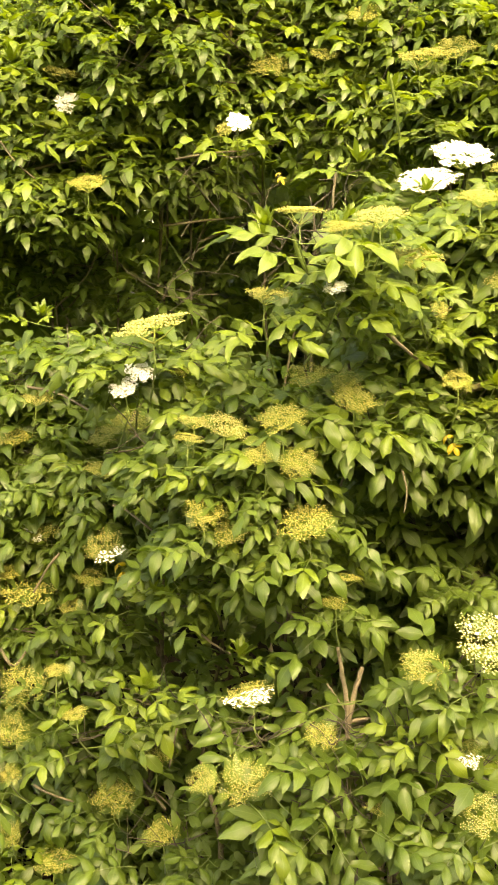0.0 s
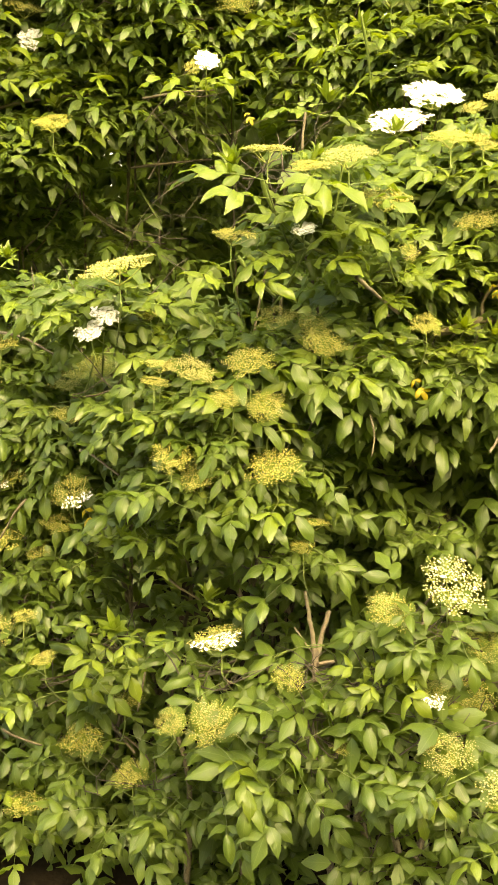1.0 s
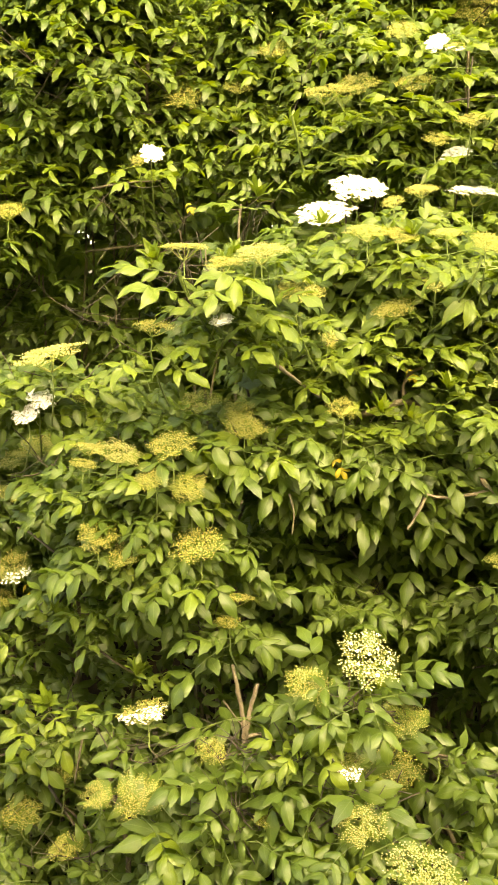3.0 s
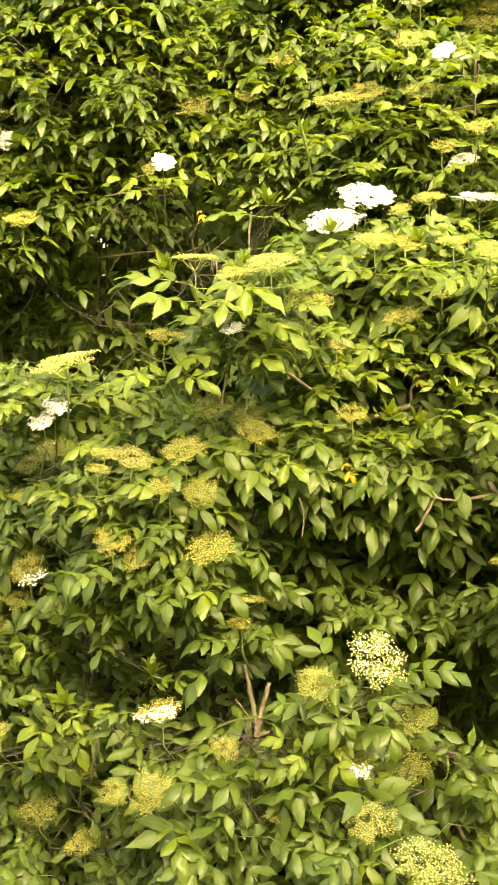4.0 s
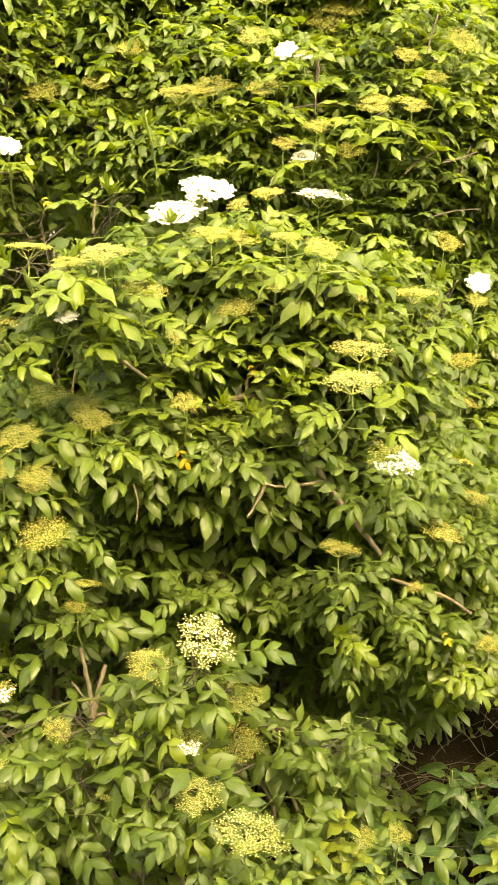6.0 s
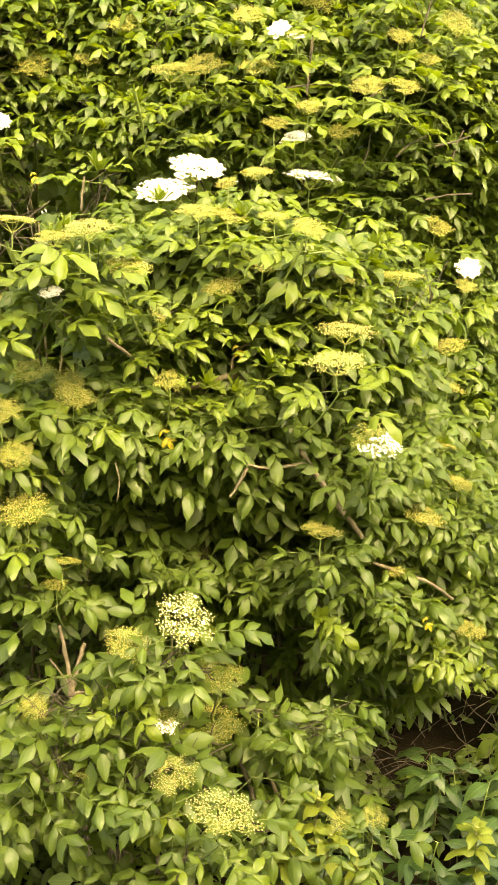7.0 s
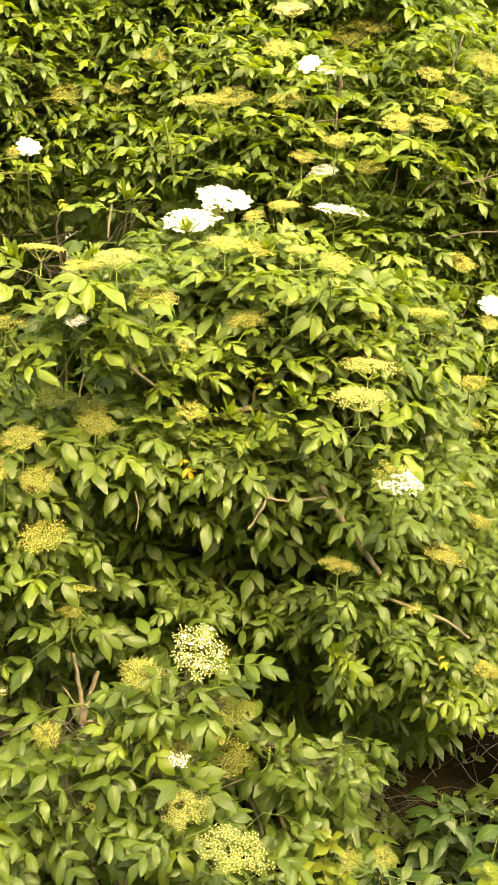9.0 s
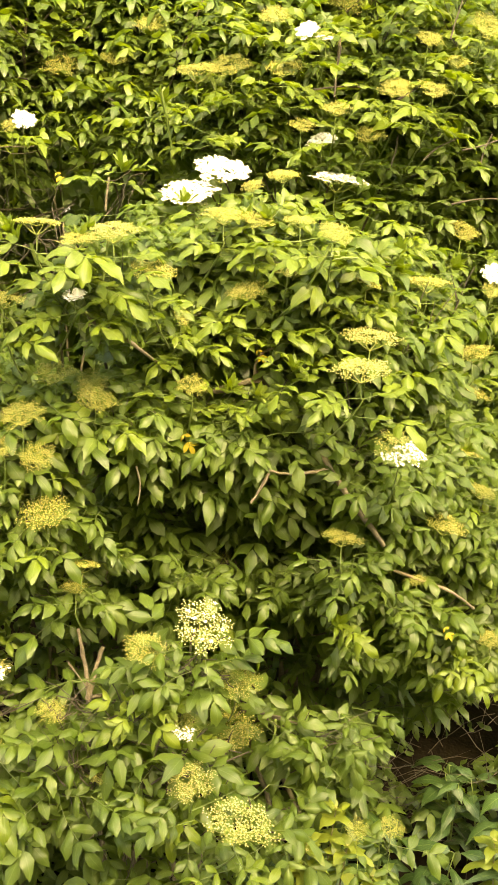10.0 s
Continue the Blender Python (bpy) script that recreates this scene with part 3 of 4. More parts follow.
LOW_SPROUTS_A = [
    (-0.020, 2.095, 0.811, 0.57, 0, "young"),
    (0.339, 1.917, 0.731, 0.57, 1, "young"),
    (0.017, 2.050, 0.644, 0.74, 1, "old"),
    (0.340, 1.904, 0.749, 0.49, 0.5, "young"),
    (0.366, 1.904, 0.591, 0.74, 1, "old"),
    (0.225, 1.904, 0.623, 0.74, 1, "old"),
    (0.168, 1.904, 0.530, 0.74, 1, "old"),
    (0.459, 1.826, 0.510, 0.66, 0.5, "old"),
    (0.364, 1.871, 0.510, 0.57, 1, "young"),
    (0.793, 2.030, 0.602, 0.66, 1, "old"),
    (0.363, 1.917, 0.536, 0.74, 1, "old"),
    (0.650, 2.030, 0.629, 0.66, 1, "old"),
    (0.888, 1.997, 0.606, 0.57, 1, "old"),
    (0.807, 1.963, 0.525, 0.66, 1, "old"),
]
# the leaf pairs that stand out beside the creamy heads
for base, d, size in (
    ((0.485, 1.925, 0.868), (1.0, -0.25, 0.30), 0.78),
    ((0.455, 1.925, 0.862), (-0.9, -0.45, 0.22), 0.72),
    ((0.470, 1.905, 0.840), (0.25, -0.9, -0.35), 0.74),
    ((0.545, 1.640, 0.590), (0.9, -0.2, 0.25), 0.66),
    ((0.445, 1.805, 0.575), (-0.6, -0.6, -0.1), 0.66),
):
    low.leaf(Vector(base), d, (0.0, -0.5, 1.0), size, "old", True)
for spot in LOW_SPROUTS_A:
    low.sprout(*spot)
low.stem("branch", [(0.227, 2.171, 0.625), (0.217, 2.162, 0.691), (0.204, 2.149, 0.764), (0.195, 2.136, 0.817)], 0.0062, 0.0035, PALE_BARK)
low.stem("branch", [(0.220, 2.171, 0.625), (0.235, 2.171, 0.694), (0.253, 2.171, 0.758)], 0.0078, 0.0045, PALE_BARK)
low.stem("branch", [(0.223, 2.171, 0.628), (0.266, 2.171, 0.635), (0.317, 2.166, 0.648)], 0.0045, 0.003, PALE_BARK)
low.stem("branch", [(0.236, 2.244, 0.211), (0.227, 2.192, 0.447), (0.223, 2.171, 0.628)], 0.009, 0.006, PALE_BARK)
low.stem("branch", [(0.173, 2.149, 0.728), (0.194, 2.158, 0.694), (0.219, 2.166, 0.655)], 0.00225, 0.0015, PALE_BARK)
LEFT_HEADS_A = [
    (-0.212, 2.193, 1.527, 0.0800, 7, "y", 1),
    (-0.245, 2.277, 1.414, 0.0366, 30, "w", 0),
    (-0.281, 2.277, 1.376, 0.0353, 30, "w", 0),
    (-0.151, 2.301, 1.415, 0.0299, 26, "b", 0),
    (-0.541, 2.592, 1.314, 0.0443, 18, "b", 0),
    (-0.612, 2.634, 1.210, 0.0618, 18, "b", 0),
    (-0.312, 2.592, 1.251, 0.0566, 21, "b", 0),
    (-0.375, 2.550, 1.221, 0.0479, 23, "b", 0),
    (-0.359, 2.467, 1.154, 0.0466, 20, "b", 0),
    (-0.114, 2.120, 1.327, 0.0384, 10, "b", 0),
    (-0.124, 2.095, 1.294, 0.0341, 2, "b", 0),
    (-0.045, 2.070, 1.326, 0.0517, 20, "y", 0),
    (0.061, 2.050, 1.346, 0.0550, 22, "b", 0),
    (0.027, 2.010, 1.278, 0.0416, 35, "b", 0),
]
LEFT_HEADS_B = [
    (0.101, 2.035, 1.250, 0.0414, 54, "b", 0),
    (0.121, 2.050, 1.131, 0.0650, 20, "b", 0),
    (-0.088, 2.030, 1.152, 0.0489, 21, "b", 0),
    (-0.036, 2.060, 1.106, 0.0498, 28, "b", 0),
    (-0.530, 2.550, 0.990, 0.0535, 51, "s", 0),
    (-0.348, 2.384, 0.981, 0.0547, 34, "s", 0),
    (-0.621, 2.550, 0.867, 0.0425, 11, "b", 0),
    (-0.572, 2.550, 0.821, 0.0860, 4, "b", 0),
    (-0.397, 2.467, 0.877, 0.0443, 15, "b", 0),
    (-0.456, 2.509, 0.789, 0.0339, 22, "b", 0),
    (-0.545, 2.301, 0.661, 0.0586, 44, "b", 0),
    (-0.570, 2.301, 0.550, 0.0477, 39, "b", 0),
    (-0.449, 2.260, 0.717, 0.0324, 9, "b", 0),
    (-0.397, 2.190, 0.641, 0.0331, 12, "b", 0),
]
LEFT_HEADS_C = [
    (-0.230, 2.343, 0.456, 0.0465, 13, "b", 0),
    (-0.330, 2.301, 0.381, 0.0583, 27, "b", 0),
    (-0.205, 2.190, 0.351, 0.0500, 12, "b", 0),
    (-0.578, 2.301, 0.433, 0.0306, 48, "b", 0),
    (-0.577, 2.260, 0.302, 0.0388, 34, "b", 0),
    (-0.464, 2.260, 0.232, 0.0549, -5, "b", 0),
    (0.205, 2.120, 0.986, 0.0404, -3, "b", 0),
    (0.185, 2.120, 0.929, 0.0333, 10, "b", 0),
]
LEFT_LOBES_A = [
    (-0.23, 2.40, 1.43, 0.17, 0.12, 0.07, 1.0, 0.15),
    (-0.57, 2.79, 1.36, 0.19, 0.14, 0.09, 0.8, 0.15),
    (-0.54, 2.75, 1.19, 0.25, 0.14, 0.10, 1.0, 0.15),
    (-0.18, 2.37, 1.22, 0.22, 0.14, 0.10, 1.0, 0.15),
    (0.05, 2.26, 1.28, 0.18, 0.15, 0.11, 1.0, 0.15),
    (-0.03, 2.22, 1.14, 0.21, 0.14, 0.10, 1.0, 0.15),
    (-0.43, 2.67, 1.05, 0.25, 0.17, 0.13, 1.0, 0.15),
    (-0.56, 2.67, 0.87, 0.22, 0.15, 0.12, 0.7, 0.15),
    (-0.14, 2.30, 0.95, 0.19, 0.14, 0.10, 0.6, 0.15),
    (0.12, 2.18, 1.06, 0.13, 0.12, 0.07, 0.7, 0.15),
    (0.15, 2.30, 0.89, 0.13, 0.14, 0.10, 0.6, 0.15),
    (-0.43, 2.62, 0.73, 0.24, 0.14, 0.10, 0.6, 0.15),
]
LEFT_LOBES_B = [
    (-0.61, 2.83, 0.33, 0.26, 0.23, 0.21, 0.5, 0.15),
    (-0.27, 2.45, 0.58, 0.15, 0.13, 0.08, 0.6, 0.15),
    (-0.34, 2.44, 0.49, 0.15, 0.12, 0.07, 0.6, 0.15),
    (-0.51, 2.73, 0.10, 0.28, 0.20, 0.17, 0.5, 0.15),
    (-0.18, 2.24, 0.33, 0.21, 0.16, 0.13, 0.6, 0.15),
    (-0.82, 2.78, 1.00, 0.20, 0.22, 0.45, 1.0, 0.15),
    (-0.56, 2.78, -0.24, 0.41, 0.22, 0.20, 0.5, 0.15),
    (-0.54, 2.81, -0.16, 0.28, 0.18, 0.15, 0.6, 0.00),
    (-0.22, 2.67, -0.17, 0.24, 0.16, 0.13, 0.6, 0.00),
    (0.05, 2.37, -0.02, 0.17, 0.14, 0.10, 0.8, 0.00),
    (-0.67, 2.59, -0.16, 0.26, 0.16, 0.12, 0.8, 0.00),
]
for x, y, z, radius, tilt, kind, young in LEFT_HEADS_A + LEFT_HEADS_B + LEFT_HEADS_C:
    left.head(x, y, z, radius, tilt, kind, True, bool(young))
LEFT_SPROUTS_A = [
    (-0.222, 2.120, 0.735, 0.78, 1, "young"),
    (-0.209, 2.190, 0.925, 0.49, 0, "young"),
    (-0.536, 2.676, 1.512, 0.66, 0, "young"),
    (-0.199, 2.260, 1.128, 0.49, 0, "young"),
    (-0.306, 2.155, 0.620, 0.82, 1, "old"),
    (0.122, 2.155, 0.937, 0.74, 1, "old"),
    (0.172, 2.120, 0.971, 0.82, 1, "old"),
    (-0.092, 2.190, 0.939, 0.74, 1, "old"),
    (-0.184, 2.190, 0.914, 0.66, 1, "young"),
    (-0.171, 2.225, 1.467, 0.74, 0.2, "bright"),
    (-0.085, 2.260, 1.463, 0.66, 0.2, "bright"),
    (0.006, 2.260, 1.449, 0.57, 0.4, "old"),
    (-0.301, 2.260, 1.434, 0.66, 0.2, "bright"),
]
for spot in LEFT_SPROUTS_A:
    left.sprout(*spot)
left.stem("branch", [(-0.562, 2.592, 1.338), (-0.469, 2.550, 1.322), (-0.365, 2.509, 1.268)], 0.00375, 0.003, BARK)
left.stem("branch", [(-0.319, 2.343, 1.088), (-0.282, 2.301, 1.085), (-0.213, 2.260, 1.042)], 0.00375, 0.00225, BARK)
left.stem("branch", [(-0.620, 2.426, 0.703), (-0.587, 2.426, 0.656), (-0.553, 2.509, 0.698)], 0.00375, 0.003, BARK)
left.stem("branch", [(-0.119, 2.260, 0.807), (-0.074, 2.260, 0.772), (-0.041, 2.260, 0.751)], 0.003, 0.00225, BARK)
left.stem("branch", [(-0.496, 2.190, 0.464), (-0.464, 2.190, 0.443), (-0.413, 2.225, 0.402)], 0.003, 0.00225, BARK)
left.stem("branch", [(-0.161, 2.260, 0.612), (-0.175, 2.260, 0.541), (-0.189, 2.260, 0.469)], 0.003, 0.00225, BARK)
left.stem("branch", [(-0.465, 2.426, 0.948), (-0.494, 2.426, 0.912), (-0.531, 2.426, 0.847)], 0.003, 0.00225, BARK)
left.stem("branch", [(0.316, 2.070, 1.228), (0.326, 2.070, 1.183), (0.321, 2.070, 1.137)], 0.00225, 0.0015, BARK)
DOME_HEADS_A = [
    (0.222, 2.120, 1.370, 0.0501, 33, "b", 1),
    (0.126, 2.190, 1.419, 0.0501, 16, "b", 1),
    (0.207, 2.190, 1.397, 0.0394, 49, "b", 1),
    (0.033, 1.997, 1.595, 0.0456, 15, "b", 1),
    (0.172, 2.050, 1.603, 0.0268, 33, "w", 1),
    (0.094, 1.990, 1.752, 0.0527, 6, "b", 1),
    (0.246, 1.997, 1.744, 0.0545, 16, "y", 1),
    (0.177, 1.990, 1.721, 0.0414, 11, "b", 1),
    (0.333, 2.070, 1.665, 0.0554, 18, "b", 1),
    (0.417, 2.246, 1.551, 0.0250, 48, "b", 1),
    (0.434, 2.120, 1.411, 0.0367, 32, "b", 1),
    (0.430, 2.554, 1.852, 0.0740, 24, "w", 1),
    (0.524, 2.591, 1.915, 0.0720, 28, "w", 1),
    (0.502, 2.277, 1.797, 0.0520, 13, "b", 1),
]
DOME_HEADS_B = [
    (0.581, 2.302, 1.788, 0.0430, 25, "b", 1),
    (0.680, 2.260, 1.791, 0.0390, 20, "b", 1),
    (0.735, 2.115, 1.767, 0.0457, 30, "b", 1),
    (0.676, 2.550, 1.910, 0.0457, 24, "b", 1),
    (0.869, 2.760, 1.923, 0.0760, 13, "w", 1),
    (0.584, 2.426, 1.870, 0.0327, 24, "b", 1),
    (0.561, 2.260, 1.623, 0.0533, 21, "b", 1),
    (0.660, 2.260, 1.675, 0.0370, 17, "b", 1),
    (0.845, 2.155, 1.541, 0.0700, 8, "y", 1),
    (0.786, 1.983, 1.484, 0.0680, 18, "y", 1),
    (0.866, 2.301, 1.653, 0.0388, 13, "b", 1),
    (0.891, 1.968, 1.313, 0.0584, 34, "m", 0),
    (1.232, 2.550, 1.472, 0.0595, 11, "b", 1),
    (1.264, 2.592, 1.356, 0.0466, 17, "b", 1),
]
DOME_HEADS_C = [
    (1.025, 2.343, 1.663, 0.0572, 14, "b", 1),
    (1.139, 2.260, 1.250, 0.0414, 6, "b", 0),
    (1.223, 2.343, 1.130, 0.0465, 14, "b", 0),
    (1.102, 2.246, 1.068, 0.0624, 10, "b", 0),
    (0.806, 2.120, 1.065, 0.0495, 5, "b", 0),
    (1.041, 2.260, 0.911, 0.0308, 12, "b", 0),
    (1.258, 2.260, 0.754, 0.0463, 22, "b", 0),
    (0.555, 2.426, 0.911, 0.0300, 47, "b", 0),
]
DOME_LOBES_A = [
    (0.18, 2.19, 1.66, 0.18, 0.14, 0.10, 1.0, 0.9),
    (0.11, 2.12, 1.71, 0.11, 0.10, 0.05, 1.0, 0.9),
    (0.51, 2.55, 1.72, 0.27, 0.16, 0.13, 1.0, 0.9),
    (0.74, 2.43, 1.68, 0.26, 0.18, 0.15, 1.0, 0.9),
    (0.62, 2.50, 1.55, 0.27, 0.14, 0.10, 1.0, 0.9),
    (0.89, 2.40, 1.51, 0.18, 0.19, 0.16, 1.0, 0.9),
    (0.38, 2.41, 1.51, 0.15, 0.13, 0.08, 1.0, 0.9),
    (0.46, 2.33, 1.31, 0.20, 0.14, 0.09, 1.0, 0.15),
    (0.27, 2.26, 1.32, 0.16, 0.13, 0.09, 1.0, 0.15),
    (0.68, 2.33, 1.31, 0.19, 0.14, 0.09, 1.0, 0.15),
    (0.96, 2.51, 1.60, 0.23, 0.17, 0.13, 1.0, 0.9),
    (1.04, 2.50, 1.41, 0.17, 0.19, 0.16, 1.0, 0.15),
]
DOME_LOBES_B = [
    (0.99, 2.38, 1.13, 0.19, 0.15, 0.12, 0.7, 0.15),
    (1.17, 2.48, 1.05, 0.17, 0.19, 0.17, 0.7, 0.15),
    (0.92, 2.39, 0.90, 0.16, 0.18, 0.15, 0.7, 0.15),
    (1.14, 2.44, 0.75, 0.20, 0.19, 0.17, 0.7, 0.15),
    (0.85, 2.29, 0.81, 0.10, 0.13, 0.09, 0.7, 0.15),
    (1.34, 2.52, 0.82, 0.17, 0.20, 0.23, 0.7, 0.15),
    (0.56, 2.79, 0.83, 0.28, 0.14, 0.10, 0.7, 0.15),
    (0.80, 2.73, 0.79, 0.22, 0.20, 0.18, 0.7, 0.15),
    (0.52, 2.59, 0.77, 0.18, 0.16, 0.12, 0.7, 0.15),
    (0.45, 2.63, 0.98, 0.22, 0.17, 0.13, 0.6, 0.00),
    (0.75, 2.68, 0.96, 0.26, 0.17, 0.14, 0.6, 0.00),
    (0.52, 2.38, 1.26, 0.26, 0.16, 0.12, 0.7, 0.25),
    (0.45, 2.31, 1.20, 0.16, 0.10, 0.07, 0.6, 0.10),
    (0.63, 2.31, 1.20, 0.15, 0.10, 0.07, 0.6, 0.10),
    (0.88, 2.33, 1.22, 0.15, 0.10, 0.09, 0.6, 0.15),
    (0.42, 2.45, 1.03, 0.15, 0.11, 0.08, 0.6, 0.00),
    (0.68, 2.46, 1.08, 0.16, 0.11, 0.08, 0.6, 0.00),
    (0.60, 2.44, 0.90, 0.13, 0.11, 0.08, 0.6, 0.00),
]
for x, y, z, radius, tilt, kind, young in DOME_HEADS_A + DOME_HEADS_B + DOME_HEADS_C:
    dome.head(x, y, z, radius, tilt, kind, True, bool(young))
DOME_SPROUTS_A = [
    (0.264, 2.550, 1.884, 0.82, 0, "young"),
    (0.458, 2.225, 0.927, 0.74, 1, "old"),
    (0.527, 2.190, 1.387, 0.74, 0.5, "young"),
    (0.510, 2.155, 1.301, 0.90, 1, "old"),
    (0.663, 2.120, 1.447, 0.66, 0, "young"),
    (0.674, 2.190, 1.293, 0.90, 1, "old"),
    (0.316, 2.155, 1.381, 0.74, 0.5, "old"),
    (0.593, 2.190, 1.374, 0.66, 0.5, "young"),
    (0.935, 2.301, 1.721, 0.66, 0, "young"),
    (0.820, 2.155, 0.827, 0.74, 1, "young"),
    (1.156, 2.225, 0.716, 0.74, 1, "young"),
    (1.256, 2.260, 0.616, 0.57, 1, "young"),
    (0.520, 2.301, 0.935, 0.82, 1, "old"),
    (0.914, 2.509, 1.803, 0.74, 0.3, "bright"),
    (1.139, 2.260, 1.243, 0.57, 0.5, "young"),
    (1.110, 2.343, 1.350, 0.74, 0.5, "old"),
    (0.873, 2.120, 1.228, 0.74, 0.5, "old"),
    (1.191, 2.260, 1.046, 0.74, 0.5, "old"),
]
DOME_SPROUTS_B = [
    (0.846, 2.155, 1.008, 0.74, 1, "old"),
    (0.937, 2.190, 0.883, 0.74, 1, "old"),
    (0.978, 2.120, 1.273, 0.74, 0.5, "old"),
    (0.059, 1.997, 1.719, 0.78, 0, "bright"),
    (0.145, 2.003, 1.710, 0.78, 0, "bright"),
    (0.261, 2.010, 1.710, 0.78, 0, "bright"),
    (0.027, 2.010, 1.606, 0.66, 0, "bright"),
    (0.191, 2.030, 1.657, 0.74, 0.2, "bright"),
    (0.299, 2.070, 1.602, 0.74, 0.4, "bright"),
    (0.357, 2.190, 1.512, 0.66, 0.3, "bright"),
    (0.504, 2.343, 1.749, 0.74, 0, "bright"),
    (0.600, 2.343, 1.742, 0.74, 0, "bright"),
    (0.674, 2.301, 1.749, 0.74, 0, "bright"),
    (0.746, 2.155, 1.722, 0.82, 0, "bright"),
    (0.847, 2.190, 1.709, 0.82, 0, "bright"),
    (0.424, 2.509, 1.808, 0.74, 0, "young"),
    (0.482, 2.260, 1.565, 0.66, 0.3, "bright"),
    (0.650, 2.225, 1.527, 0.74, 0.3, "bright"),
]
DOME_SPROUTS_C = [
    (0.794, 2.225, 1.605, 0.74, 0.2, "bright"),
    (0.854, 2.190, 1.695, 0.90, 0.2, "bright"),
]
for spot in DOME_SPROUTS_A + DOME_SPROUTS_B + DOME_SPROUTS_C:
    dome.sprout(*spot)
dome.stem("branch", [(0.779, 2.183, 1.208), (0.739, 2.176, 1.203), (0.682, 2.162, 1.198), (0.627, 2.155, 1.207)], 0.00525, 0.003, PALE_BARK)
dome.stem("branch", [(0.628, 2.162, 1.199), (0.606, 2.148, 1.162), (0.585, 2.134, 1.132)], 0.0045, 0.00225, PALE_BARK)
dome.stem("branch", [(0.764, 2.301, 1.258), (0.780, 2.190, 1.210), (0.822, 2.176, 1.151), (0.884, 2.190, 1.076), (0.932, 2.204, 1.014)], 0.0075, 0.006, PALE_BARK)
dome.stem("branch", [(0.507, 2.343, 1.361), (0.551, 2.301, 1.385), (0.598, 2.293, 1.399), (0.648, 2.343, 1.388)], 0.0075, 0.00675, PALE_BARK)
dome.stem("branch", [(0.609, 2.343, 1.393), (0.605, 2.343, 1.431), (0.626, 2.343, 1.466), (0.682, 2.343, 1.480)], 0.0045, 0.003, PALE_BARK)
dome.stem("branch", [(0.085, 2.003, 1.701), (0.100, 2.030, 1.656), (0.134, 2.050, 1.608), (0.181, 2.070, 1.570), (0.235, 2.095, 1.543)], 0.0042, 0.0032, STALK)
dome.stem("branch", [(0.285, 2.120, 1.503), (0.324, 2.155, 1.474), (0.393, 2.225, 1.419)], 0.0045, 0.003, PALE_BARK)
dome.stem("branch", [(0.041, 2.017, 1.550), (0.068, 2.030, 1.513), (0.119, 2.070, 1.466)], 0.004, 0.003, STALK)
dome.stem("branch", [(0.984, 2.277, 0.928), (1.062, 2.277, 0.900), (1.147, 2.293, 0.866), (1.219, 2.310, 0.815)], 0.0045, 0.00375, PALE_BARK)
dome.stem("branch", [(0.725, 2.120, 1.734), (0.711, 2.134, 1.684), (0.680, 2.190, 1.614), (0.643, 2.260, 1.558)], 0.003, 0.00225, STALK)
dome.stem("branch", [(0.738, 2.120, 1.703), (0.792, 2.134, 1.709), (0.860, 2.190, 1.690)], 0.0017, 0.0013, STALK)
dome.stem("branch", [(0.240, 2.010, 1.722), (0.236, 2.030, 1.675), (0.229, 2.050, 1.621)], 0.00225, 0.001875, STALK)
dome.stem("branch", [(0.570, 2.277, 1.765), (0.577, 2.285, 1.709), (0.586, 2.301, 1.649)], 0.00225, 0.001875, STALK)
BACK_HEADS_A = [
    (-0.489, 3.190, 1.893, 0.0621, 21, "b", 0),
    (0.057, 3.229, 2.250, 0.0712, 43, "b", 1),
    (-0.581, 3.422, 2.157, 0.0486, 41, "w", 0),
    (-0.603, 3.461, 2.263, 0.0713, 23, "b", 0),
    (-0.028, 3.030, 2.045, 0.0350, 50, "w", 1),
    (-0.069, 3.020, 2.026, 0.0269, 50, "b", 1),
    (0.826, 2.859, 2.031, 0.0430, 28, "w", 0),
    (0.752, 2.760, 2.058, 0.0402, 27, "b", 0),
    (0.847, 2.760, 2.109, 0.0437, 29, "b", 1),
    (0.942, 2.760, 2.047, 0.0492, 34, "b", 0),
    (0.762, 2.847, 2.322, 0.0320, 54, "w", 1),
    (0.817, 2.847, 2.312, 0.0303, 34, "m", 1),
    (0.563, 2.933, 2.231, 0.0604, 31, "b", 1),
    (0.466, 2.933, 2.213, 0.0750, 16, "b", 1),
]
BACK_HEADS_B = [
    (0.705, 2.866, 2.224, 0.0575, 32, "b", 1),
    (0.679, 2.933, 2.376, 0.0474, 46, "b", 1),
    (0.332, 3.126, 2.362, 0.0501, 36, "b", 1),
    (0.229, 3.190, 2.262, 0.0454, 36, "b", 1),
    (0.743, 3.105, 2.534, 0.0593, 31, "c", 1),
    (0.944, 3.190, 2.495, 0.0751, 40, "b", 1),
    (1.018, 3.190, 2.531, 0.0849, 29, "b", 1),
    (1.028, 2.760, 2.186, 0.0472, 30, "b", 1),
    (1.284, 2.881, 1.803, 0.0595, 30, "b", 0),
    (1.350, 2.760, 1.680, 0.0380, 45, "w", 0),
    (1.343, 2.743, 1.631, 0.0372, 38, "b", 0),
    (0.996, 2.718, 2.165, 0.0458, 33, "b", 1),
    (1.098, 2.676, 2.169, 0.0488, 31, "b", 1),
    (1.099, 2.760, 2.311, 0.0409, 47, "b", 1),
]
BACK_HEADS_C = [
    (1.182, 2.760, 2.258, 0.0412, 30, "b", 1),
    (1.254, 2.760, 2.362, 0.0554, 48, "b", 1),
]
